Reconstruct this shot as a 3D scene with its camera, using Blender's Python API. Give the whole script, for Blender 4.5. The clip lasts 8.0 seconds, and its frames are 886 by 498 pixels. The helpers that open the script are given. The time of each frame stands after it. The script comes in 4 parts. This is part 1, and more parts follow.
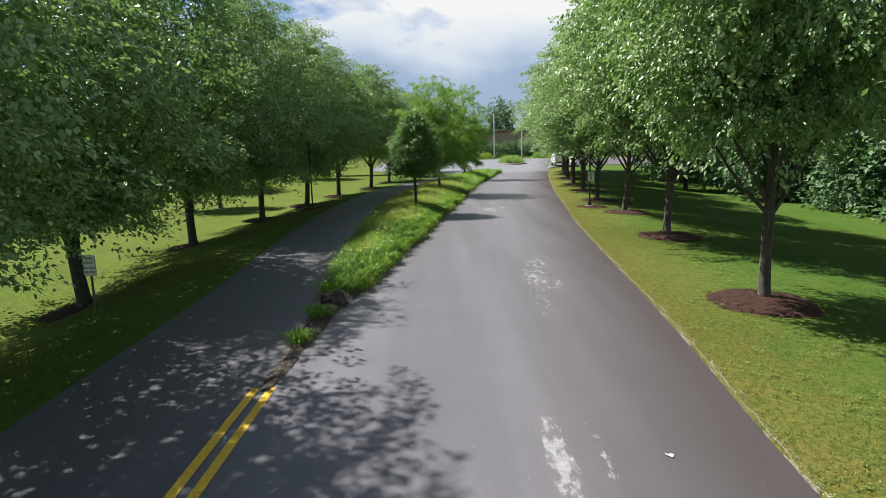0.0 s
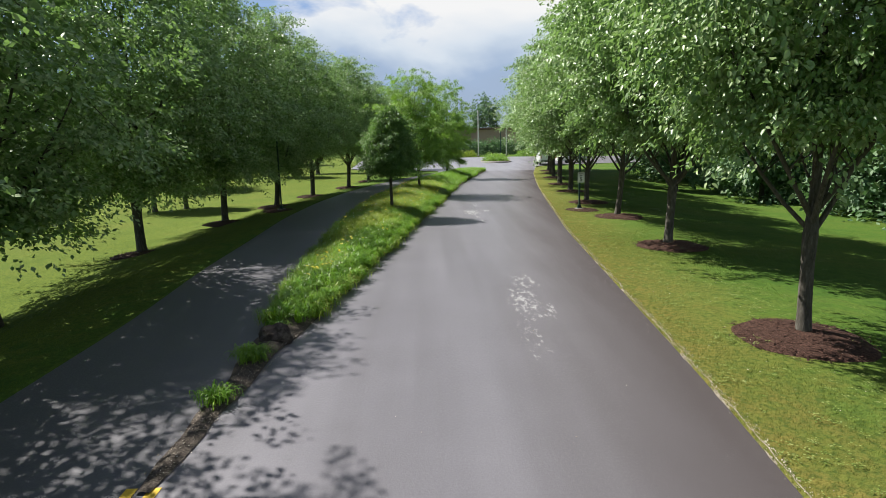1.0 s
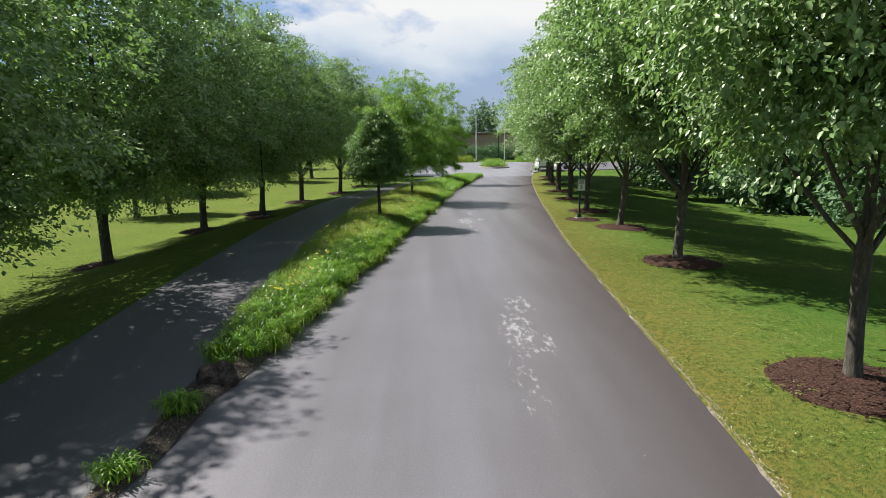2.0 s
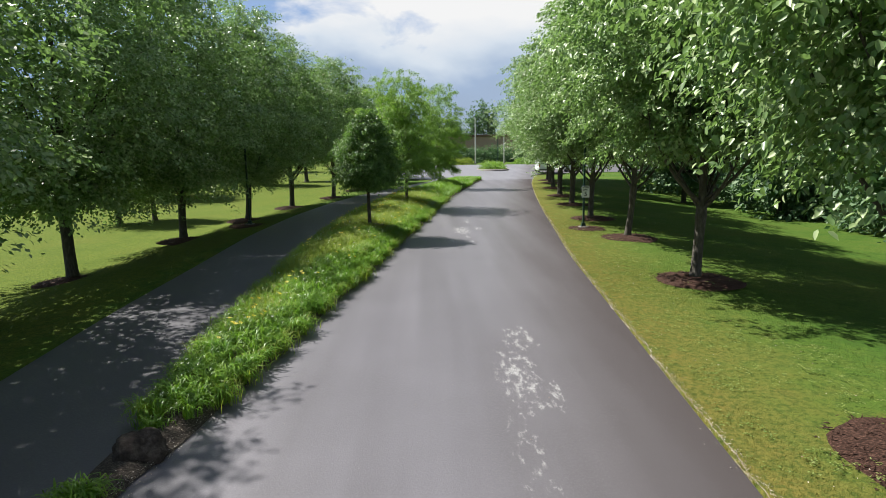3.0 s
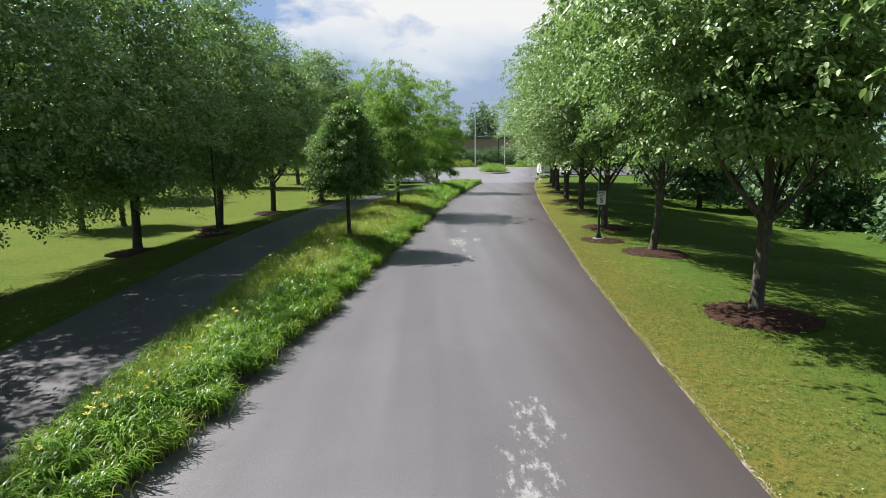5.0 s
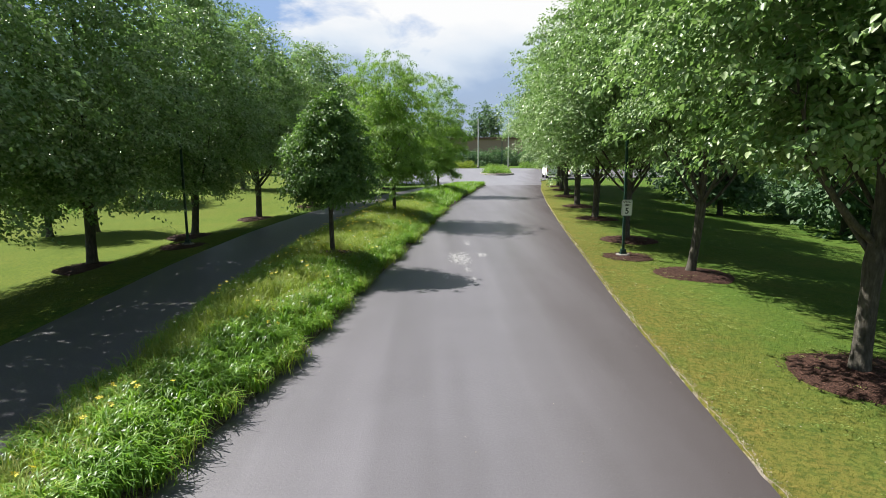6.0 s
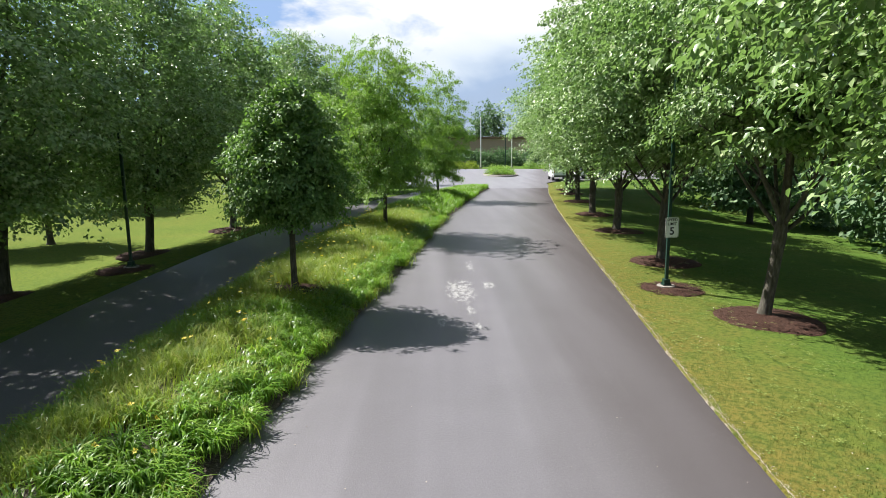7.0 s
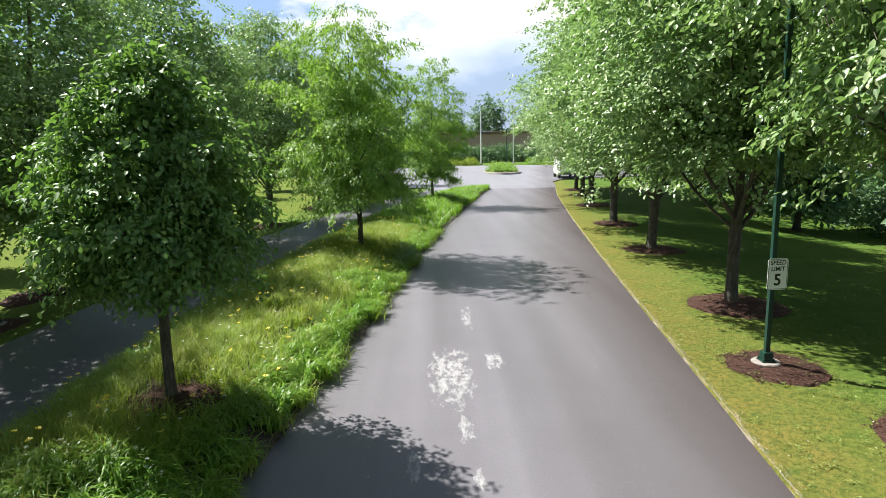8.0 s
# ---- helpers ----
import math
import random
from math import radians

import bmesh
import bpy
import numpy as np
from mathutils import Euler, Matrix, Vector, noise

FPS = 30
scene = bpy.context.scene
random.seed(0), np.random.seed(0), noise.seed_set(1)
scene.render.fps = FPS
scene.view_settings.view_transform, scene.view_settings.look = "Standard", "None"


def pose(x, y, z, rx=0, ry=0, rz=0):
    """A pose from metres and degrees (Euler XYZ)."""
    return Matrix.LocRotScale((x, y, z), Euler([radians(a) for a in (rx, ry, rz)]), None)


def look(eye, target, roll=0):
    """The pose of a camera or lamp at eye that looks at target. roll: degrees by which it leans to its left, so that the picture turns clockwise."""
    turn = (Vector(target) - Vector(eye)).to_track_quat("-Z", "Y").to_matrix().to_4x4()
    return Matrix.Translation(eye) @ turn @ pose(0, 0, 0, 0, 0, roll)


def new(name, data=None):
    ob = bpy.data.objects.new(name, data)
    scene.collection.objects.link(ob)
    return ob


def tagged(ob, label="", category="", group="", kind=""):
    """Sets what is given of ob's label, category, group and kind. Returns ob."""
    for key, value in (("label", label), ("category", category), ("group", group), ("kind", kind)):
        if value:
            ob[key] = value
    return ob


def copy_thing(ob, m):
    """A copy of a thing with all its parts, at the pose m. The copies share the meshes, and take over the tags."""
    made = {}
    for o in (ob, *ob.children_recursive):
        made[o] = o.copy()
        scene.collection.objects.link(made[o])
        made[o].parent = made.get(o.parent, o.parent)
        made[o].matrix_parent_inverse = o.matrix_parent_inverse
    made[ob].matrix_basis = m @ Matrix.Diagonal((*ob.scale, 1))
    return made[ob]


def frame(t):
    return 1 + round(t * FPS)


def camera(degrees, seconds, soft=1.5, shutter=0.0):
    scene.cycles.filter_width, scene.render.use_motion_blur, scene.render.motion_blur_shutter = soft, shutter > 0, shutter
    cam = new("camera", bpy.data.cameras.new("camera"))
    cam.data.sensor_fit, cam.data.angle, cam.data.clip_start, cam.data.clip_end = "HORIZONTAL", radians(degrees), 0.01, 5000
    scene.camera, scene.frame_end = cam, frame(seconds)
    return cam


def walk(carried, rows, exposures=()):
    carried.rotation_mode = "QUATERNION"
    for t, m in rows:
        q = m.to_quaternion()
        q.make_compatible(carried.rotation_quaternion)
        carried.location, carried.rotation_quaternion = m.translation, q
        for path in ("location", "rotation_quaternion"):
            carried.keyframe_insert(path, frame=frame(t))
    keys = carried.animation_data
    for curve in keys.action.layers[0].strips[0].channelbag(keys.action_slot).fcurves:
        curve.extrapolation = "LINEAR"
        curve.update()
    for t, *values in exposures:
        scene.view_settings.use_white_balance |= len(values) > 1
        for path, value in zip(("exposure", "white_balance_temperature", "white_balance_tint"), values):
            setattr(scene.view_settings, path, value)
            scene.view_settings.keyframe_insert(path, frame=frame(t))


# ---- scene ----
cam = camera(74.0, 8.0, soft=0.3)
PATH = [
    (0, (0.218, -1.975, 2.802), (0.207, -0.002, 2.468), -1.7),
    (0.5, (0.335, -0.795, 2.827), (0.374, 1.176, 2.489), -1.7),
    (1, (0.46, 0.124, 2.828), (0.502, 2.094, 2.484), -1.4),
    (1.5, (0.625, 0.861, 2.81), (0.671, 2.832, 2.472), -1.2),
    (2.8, (0.943, 2.845, 2.891), (0.992, 4.819, 2.572), -0.7),
    (3, (0.988, 3.145, 2.928), (1.038, 5.118, 2.605), -1.0),
    (3.5, (1.094, 3.807, 2.891), (1.143, 5.781, 2.574), -0.9),
    (4, (1.191, 4.53, 2.824), (1.239, 6.504, 2.508), -0.8),
    (4.5, (1.257, 5.248, 2.807), (1.303, 7.222, 2.49), -0.8),
    (4.7, (1.279, 5.6, 2.806), (1.328, 7.574, 2.492), -0.9),
    (5.8, (1.381, 8.27, 2.868), (1.436, 10.244, 2.553), -0.2),
    (6, (1.43, 8.883, 2.87), (1.474, 10.858, 2.557), -0.5),
    (6.5, (1.52, 10.468, 2.952), (1.561, 12.442, 2.635), -0.5),
    (7, (1.646, 12.397, 3.006), (1.683, 14.372, 2.691), -0.5),
    (7.5, (1.849, 14.576, 3.11), (1.883, 16.55, 2.788), -1.0),
    (8, (2.067, 17.109, 3.237), (2.098, 19.081, 2.906), -1.3),
]
walk(cam, [(t, look(eye, target, roll)) for t, eye, target, roll in PATH],
     exposures=[(0, 0.96), (1.5, 0.96), (3, 0.95), (4.5, 0.92), (6, 1.07), (7, 1.24), (8, 1.44)])

# ---- world, sun ----
SUN_EL, SUN_AZ = radians(51), math.atan2(-0.843, 0.538)
world = bpy.data.worlds.new("sky_world")
scene.world = world
world.use_nodes = True
wn, wl = world.node_tree.nodes, world.node_tree.links
wn.clear()


def wnode(kind, **values):
    n = wn.new(kind)
    for k, v in values.items():
        n.inputs[k].default_value = v
    return n


sky = wn.new("ShaderNodeTexSky")
sky.sky_type, sky.sun_disc, sky.sun_elevation, sky.sun_rotation = "NISHITA", False, SUN_EL, SUN_AZ
bg_sky = wnode("ShaderNodeBackground", Strength=0.046)
wl.new(sky.outputs[0], bg_sky.inputs[0])
co = wn.new("ShaderNodeTexCoord")
sep = wn.new("ShaderNodeSeparateXYZ")
wl.new(co.outputs["Generated"], sep.inputs[0])
stretch = wn.new("ShaderNodeMapping")
stretch.inputs["Scale"].default_value = (2.2, 2.2, 5.0)
stretch.inputs["Location"].default_value = (1.7, 0.2, 0.4)
wl.new(co.outputs["Generated"], stretch.inputs[0])
cn = wnode("ShaderNodeTexNoise", Scale=1.9, Detail=5.0, Roughness=0.5, Distortion=0.25)
wl.new(stretch.outputs[0], cn.inputs["Vector"])
# cloud decks: a dull blue-grey bank low down, bright white cloud above it, blue gaps to one side
cloud = wn.new("ShaderNodeMath")
cloud.operation = "MULTIPLY_ADD"
cloud.inputs[1].default_value, cloud.inputs[2].default_value = 0.20, -0.10
wl.new(cn.outputs[0], cloud.inputs[0])
add = wn.new("ShaderNodeMath")
wl.new(cloud.outputs[0], add.inputs[0])
wl.new(sep.outputs["Z"], add.inputs[1])
ramp = wn.new("ShaderNodeValToRGB")
cr = ramp.color_ramp
cr.elements[0].position, cr.elements[0].color = 0.0, (0.52, 0.62, 0.76, 1)
cr.elements[1].position, cr.elements[1].color = 0.22, (1.0, 1.0, 1.0, 1)
for at, tone in ((0.06, (0.38, 0.48, 0.64, 1)), (0.115, (0.40, 0.52, 0.72, 1)), (0.145, (0.60, 0.70, 0.84, 1)), (0.165, (0.74, 0.82, 0.92, 1))):
    cr.elements.new(at).color = tone
wl.new(add.outputs[0], ramp.inputs[0])
gap_noise = wnode("ShaderNodeTexNoise", Scale=3.1, Detail=6.0, Roughness=0.55, Distortion=0.4)
wl.new(stretch.outputs[0], gap_noise.inputs["Vector"])
gap_side = wn.new("ShaderNodeMath")
gap_side.operation = "MULTIPLY_ADD"
gap_side.inputs[1].default_value = -0.9
wl.new(sep.outputs["X"], gap_side.inputs[0])
wl.new(gap_noise.outputs[0], gap_side.inputs[2])
gap = wn.new("ShaderNodeMapRange")
gap.inputs["From Min"].default_value, gap.inputs["From Max"].default_value = 0.56, 0.74
wl.new(gap_side.outputs[0], gap.inputs[0])
blue = wn.new("ShaderNodeMix")
blue.data_type = "RGBA"
blue.inputs[7].default_value = (0.34, 0.50, 0.80, 1)
wl.new(gap.outputs[0], blue.inputs[0])
wl.new(ramp.outputs[0], blue.inputs[6])
bg_cloud = wnode("ShaderNodeBackground", Strength=0.48)
wl.new(blue.outputs[2], bg_cloud.inputs[0])
# the cloud is broken high up, where blue sky takes over
thin = wn.new("ShaderNodeMapRange")
thin.inputs["From Min"].default_value, thin.inputs["From Max"].default_value = 0.26, 0.46
thin.inputs["To Min"].default_value, thin.inputs["To Max"].default_value = 0.97, 0.08
wl.new(sep.outputs["Z"], thin.inputs[0])
mixw = wn.new("ShaderNodeMixShader")
wl.new(thin.outputs[0], mixw.inputs[0])
wl.new(bg_sky.outputs[0], mixw.inputs[1])
wl.new(bg_cloud.outputs[0], mixw.inputs[2])
wout = wn.new("ShaderNodeOutputWorld")
wl.new(mixw.outputs[0], wout.inputs[0])

sun = new("sun", bpy.data.lights.new("sun", "SUN"))
sun.data.energy, sun.data.angle, sun.data.color = 5.0, radians(0.6), (1.0, 0.965, 0.91)
sun.matrix_world = look((-47, 30, 69.2), (0, 0, 0))


# ---- materials ----
class Mat:
    """A node material with a few short ways to wire it."""

    def __init__(self, name, rough=0.7, spec=0.4, metal=0.0):
        self.m = bpy.data.materials.new(name)
        self.m.use_nodes = True
        self.n, self.l = self.m.node_tree.nodes, self.m.node_tree.links
        self.b = self.n["Principled BSDF"]
        self.b.inputs["Roughness"].default_value = rough
        self.b.inputs["Specular IOR Level"].default_value = spec
        self.b.inputs["Metallic"].default_value = metal
        self.pos = self.n.new("ShaderNodeTexCoord").outputs["Object"]

    def noise(self, scale, detail=4.0, rough=0.55, vec=None, stretch=None, shift=(0, 0, 0)):
        t = self.n.new("ShaderNodeTexNoise")
        t.inputs["Scale"].default_value, t.inputs["Detail"].default_value, t.inputs["Roughness"].default_value = scale, detail, rough
        v = vec or self.pos
        if stretch:
            mp = self.n.new("ShaderNodeMapping")
            mp.inputs["Scale"].default_value, mp.inputs["Location"].default_value = stretch, shift
            self.l.new(v, mp.inputs[0])
            v = mp.outputs[0]
        self.l.new(v, t.inputs["Vector"])
        return t.outputs[0]

    def ramp(self, fac, stops):
        r = self.n.new("ShaderNodeValToRGB")
        els = r.color_ramp.elements
        while len(els) < len(stops):
            els.new(0.5)
        for el, (p, c) in zip(els, stops):
            el.position, el.color = p, (*c, 1) if len(c) == 3 else c
        self.l.new(fac, r.inputs[0])
        return r.outputs[0]

    def mix(self, fac, a, b, mode="MIX"):
        x = self.n.new("ShaderNodeMix")
        x.data_type, x.blend_type = "RGBA", mode
        for sock, v in ((x.inputs[0], fac), (x.inputs[6], a), (x.inputs[7], b)):
            if isinstance(v, bpy.types.NodeSocket):
                self.l.new(v, sock)
            elif isinstance(v, tuple):
                sock.default_value = (*v, 1)
            else:
                sock.default_value = v
        return x.outputs[2]

    def math(self, op, a, b=0.0, c=0.0):
        x = self.n.new("ShaderNodeMath")
        x.operation = op
        for i, v in enumerate((a, b, c)):
            if isinstance(v, bpy.types.NodeSocket):
                self.l.new(v, x.inputs[i])
            else:
                x.inputs[i].default_value = v
        return x.outputs[0]

    def color(self, c):
        if isinstance(c, tuple):
            self.b.inputs["Base Color"].default_value = (*c, 1)
        else:
            self.l.new(c, self.b.inputs["Base Color"])
        return self

    def rough(self, s):
        self.l.new(s, self.b.inputs["Roughness"])
        return self

    def bump(self, height, strength=0.4, dist=0.02):
        x = self.n.new("ShaderNodeBump")
        x.inputs["Strength"].default_value, x.inputs["Distance"].default_value = strength, dist
        self.l.new(height, x.inputs["Height"])
        self.l.new(x.outputs[0], self.b.inputs["Normal"])
        return self

    def thin(self, color, amount):
        """Lets light through, as leaves do."""
        tr = self.n.new("ShaderNodeBsdfTranslucent")
        if isinstance(color, tuple):
            tr.inputs[0].default_value = (*color, 1)
        else:
            self.l.new(color, tr.inputs[0])
        mx = self.n.new("ShaderNodeMixShader")
        mx.inputs[0].default_value = amount
        self.l.new(self.b.outputs[0], mx.inputs[1])
        self.l.new(tr.outputs[0], mx.inputs[2])
        self.l.new(mx.outputs[0], self.n["Material Output"].inputs[0])
        return self

    def island(self):
        return self.n.new("ShaderNodeNewGeometry").outputs["Random Per Island"]

    def axis(self, i):
        s = self.n.new("ShaderNodeSeparateXYZ")
        self.l.new(self.pos, s.inputs[0])
        return s.outputs[i]


def plain(name, color, rough=0.6, spec=0.4, metal=0.0, vary=0.25, scale=8.0):
    k = Mat(name, rough, spec, metal)
    n = k.noise(scale, 5)
    lo, hi = tuple(c * (1 - vary) for c in color), tuple(min(1, c * (1 + vary)) for c in color)
    k.color(k.ramp(n, [(0.3, lo), (0.7, hi)]))
    k.bump(k.noise(scale * 6, 3), 0.15, 0.005)
    return k.m


def leaf_material(name, dark, mid, light, through_color, amount=0.35, rough=0.42):
    k = Mat(name, rough, 0.36)
    r = k.island()
    patch = k.noise(1.9, 3)
    f = k.math("ADD", k.math("MULTIPLY", r, 0.45), k.math("MULTIPLY", patch, 0.68))
    k.color(k.ramp(f, [(0.2, dark), (0.52, mid), (0.85, light)]))
    k.thin(through_color, amount)
    return k.m


def asphalt_material(name="asphalt", pale=0.0):
    k = Mat(name, 0.72, 0.5)
    fine = k.noise(160, 3)
    grain = k.noise(38, 4)
    blot = k.noise(0.55, 5, 0.6)
    lanes = k.noise(1.0, 3, 0.5, stretch=(1.1, 0.05, 1.0), shift=(0.4, 0, 0))
    base = k.ramp(k.math("ADD", k.math("MULTIPLY", lanes, 0.7), k.math("MULTIPLY", blot, 0.3)),
                  [(0.30, (0.094, 0.088, 0.096)), (0.50, (0.129, 0.123, 0.137)), (0.68, (0.165, 0.158, 0.176))])
    # a darker, newer strip along the outer wheel track
    off = k.math("SUBTRACT", k.axis(0), k.math("ADD", 2.85, k.math("MULTIPLY", k.axis(1), k.math("MULTIPLY_ADD", k.axis(1), 0.0004, 0.1125))))
    wob = k.math("MULTIPLY", k.noise(0.6, 3, stretch=(1, 0.12, 1)), 0.7)
    strip = k.ramp(k.math("MULTIPLY", k.math("ADD", k.math("ADD", k.math("MULTIPLY", off, 0.6), 1.25), wob), 0.6), [(0.06, (0, 0, 0)), (0.36, (0.28,) * 3), (0.62, (0.68,) * 3), (0.9, (1, 1, 1))])
    base = k.mix(k.math("MULTIPLY", strip, 0.95), base, (0.052, 0.043, 0.041))
    # left lane: base colour darkened to deepen the shade of its trees
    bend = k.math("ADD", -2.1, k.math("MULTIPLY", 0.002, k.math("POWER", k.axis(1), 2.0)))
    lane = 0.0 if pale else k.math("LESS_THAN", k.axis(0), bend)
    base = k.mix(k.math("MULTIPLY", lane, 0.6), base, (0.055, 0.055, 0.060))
    col = k.mix(k.math("MULTIPLY", grain, 0.4), base, (0.072, 0.068, 0.074))
    col = k.mix(k.math("GREATER_THAN", fine, 0.66), col, (0.22, 0.215, 0.215))
    # pale scuffs where old patches have worn through
    x, y = k.axis(0), k.axis(1)

    def spot(cx, cy, w, h, gain=1.0):
        dx = k.math("DIVIDE", k.math("SUBTRACT", x, cx), w)
        dy = k.math("DIVIDE", k.math("SUBTRACT", y, cy), h)
        far = k.math("ADD", k.math("POWER", k.math("ABSOLUTE", dx), 3.0), k.math("POWER", k.math("ABSOLUTE", dy), 3.0))
        return k.math("MULTIPLY", k.math("SUBTRACT", 1.0, far), gain)

    s = spot(2.38, 12.1, 0.30, 0.7, 0.5)
    for a in ((2.14, 10.5, 0.32, 1.2, 0.6), (2.5, 9.9, 0.10, 0.6, 0.5), (1.95, 8.4, 0.18, 1.0, 0.2), (1.19, 3.0, 0.15, 0.85), (1.6, 3.1, 0.06, 0.7, 0.3), (2.27, 25.3, 0.36, 1.2),
              (2.97, 25.8, 0.16, 0.4), (2.4, 23.7, 0.1, 0.7, 0.6), (2.67, 28.2, 0.12, 0.9, 0.7), (1.8, 22.8, 0.09, 0.4, 0.7), (2.47, 22.5, 0.08, 0.25)):
        s = k.math("MAXIMUM", s, spot(*a))
    broken = k.noise(6, 6, 0.72, stretch=(1.6, 0.6, 1))
    mask = k.ramp(k.math("ADD", broken, k.math("MULTIPLY", s, 0.15)), [(0.57, (0, 0, 0)), (0.68, (1, 1, 1))])
    soft = k.math("MULTIPLY", k.math("MULTIPLY", mask, k.math("GREATER_THAN", s, 0.0)), k.math("ADD", 0.0, k.noise(14, 4)))
    col = k.mix(k.math("MINIMUM", soft, 0.85), col, (0.42, 0.42, 0.41))
    # pale mixes in a bluish white: low-angle glare painted onto the far court
    k.color(k.mix(pale, col, (0.34, 0.35, 0.385)))
    k.rough(k.math("ADD", k.ramp(grain, [(0.3, (0.38,) * 3), (0.7, (0.56,) * 3)]), k.math("MULTIPLY", strip, 0.35)))
    k.l.new(k.math("SUBTRACT", 0.5, k.math("MULTIPLY", strip, 0.42)), k.b.inputs["Specular IOR Level"])
    k.bump(k.math("ADD", grain, k.math("MULTIPLY", fine, 0.6)), 0.35, 0.006)
    return k.m


def lawn_material(name="lawn", blade=False):
    k = Mat(name, 0.95, 0.06)
    big, mid, fine = k.noise(0.28, 4), k.noise(2.4, 5), k.noise(70, 4)
    f = k.math("ADD", k.math("MULTIPLY", big, 0.6), k.math("MULTIPLY", mid, 0.4))
    col = k.ramp(f, [(0.34, (0.042, 0.110, 0.016)), (0.48, (0.085, 0.155, 0.024)), (0.66, (0.125, 0.160, 0.033))])
    # dry verge beside the drive, with greener clover in patches
    off = k.math("SUBTRACT", k.axis(0), k.math("ADD", 2.85, k.math("MULTIPLY", k.axis(1), k.math("MULTIPLY_ADD", k.axis(1), 0.0004, 0.1125))))
    verge = k.ramp(k.math("ADD", k.math("MULTIPLY", off, 0.22), k.math("MULTIPLY", mid, 0.9)), [(0.40, (0.82,) * 3), (1.05, (0,) * 3)])
    col = k.mix(k.math("MULTIPLY", verge, k.math("GREATER_THAN", off, -0.4)), col, (0.240, 0.178, 0.050))
    clover = k.ramp(k.noise(1.3, 6, 0.7, shift=(4, 2, 0), stretch=(1, 1, 1)), [(0.54, (0, 0, 0)), (0.64, (0.38,) * 3)])
    col = k.mix(clover, col, (0.080, 0.160, 0.030))
    # the lawn across the lane is paler
    west = k.ramp(k.math("ADD", k.math("MULTIPLY", k.axis(0), -0.12), k.math("MULTIPLY", mid, 0.5)), [(0.85, (0, 0, 0)), (1.4, (0.32,) * 3)])
    col = k.mix(west, col, (0.235, 0.210, 0.032))
    blot = k.noise(13, 6, 0.7)
    col = k.mix(k.ramp(blot, [(0.40, (0.7,) * 3), (0.55, (0, 0, 0))]), col, (0.045, 0.085, 0.018))
    if blade:
        col = k.mix(k.math("MULTIPLY", k.island(), 0.5), col, (0.17, 0.19, 0.05))
        k.color(col)
        k.thin((0.15, 0.22, 0.04), 0.25)
        return k.m
    col = k.mix(k.math("MULTIPLY", fine, 0.45), col, (0.050, 0.078, 0.014))
    k.color(col)
    k.bump(k.math("ADD", fine, k.noise(18, 4)), 0.8, 0.03)
    return k.m


def mulch_material(name, a, b, c):
    k = Mat(name, 0.9, 0.2)
    n = k.noise(34, 5, 0.65, stretch=(1, 1.8, 1))
    k.color(k.ramp(n, [(0.3, a), (0.5, b), (0.72, c)]))
    k.bump(n, 0.9, 0.03)
    return k.m


def bark_material():
    k = Mat("bark", 0.88, 0.25)
    n = k.noise(9, 6, 0.65, stretch=(3, 3, 0.7))
    k.color(k.ramp(n, [(0.3, (0.038, 0.034, 0.027)), (0.55, (0.088, 0.080, 0.064)), (0.75, (0.16, 0.15, 0.125))]))
    k.bump(n, 0.8, 0.02)
    return k.m


def brick_material():
    k = Mat("far_brick", 0.85, 0.3)
    t = k.n.new("ShaderNodeTexBrick")
    t.inputs["Color1"].default_value, t.inputs["Color2"].default_value = (0.46, 0.25, 0.185, 1), (0.54, 0.31, 0.235, 1)
    t.inputs["Mortar"].default_value, t.inputs["Scale"].default_value = (0.30, 0.24, 0.20, 1), 2.2
    k.l.new(k.pos, t.inputs["Vector"])
    k.color(k.mix(k.math("MULTIPLY", k.noise(0.7, 4), 0.5), t.outputs[0], (0.42, 0.23, 0.17)))
    return k.m


M_COURT = asphalt_material("glare_pale_asphalt", 0.22)
M_ASPHALT, M_LAWN, M_BARK, M_BRICK = asphalt_material(), lawn_material(), bark_material(), brick_material()
M_MULCH = mulch_material("red_brown_mulch", (0.011, 0.006, 0.004), (0.045, 0.021, 0.014), (0.165, 0.090, 0.066))
M_SOIL = mulch_material("dark_soil", (0.026, 0.020, 0.016), (0.078, 0.062, 0.050), (0.22, 0.19, 0.155))
M_LEAF = leaf_material("pear_leaf", (0.038, 0.088, 0.024), (0.160, 0.262, 0.088), (0.430, 0.510, 0.270), (0.27, 0.46, 0.11), 0.26, 0.36)
M_LEAF_YOUNG = leaf_material("young_tree_leaf", (0.040, 0.090, 0.028), (0.095, 0.185, 0.055), (0.23, 0.34, 0.12), (0.22, 0.42, 0.06), 0.24, 0.5)
M_LEAF_LOCUST = leaf_material("locust_leaf", (0.075, 0.165, 0.030), (0.150, 0.285, 0.055), (0.30, 0.42, 0.10), (0.28, 0.48, 0.06), 0.36, 0.5)
M_LEAF_FAR = leaf_material("far_tree_leaf", (0.055, 0.115, 0.058), (0.110, 0.195, 0.095), (0.19, 0.28, 0.14), (0.12, 0.24, 0.07), 0.3, 0.6)
M_BLADE = leaf_material("daylily_blade", (0.040, 0.115, 0.010), (0.110, 0.235, 0.020), (0.250, 0.380, 0.050), (0.24, 0.48, 0.02), 0.34, 0.38)
M_DRY = leaf_material("dry_grass_blade", (0.085, 0.185, 0.018), (0.190, 0.290, 0.030), (0.400, 0.385, 0.085), (0.32, 0.44, 0.04), 0.34, 0.6)
M_TURF = lawn_material("turf_blade", True)
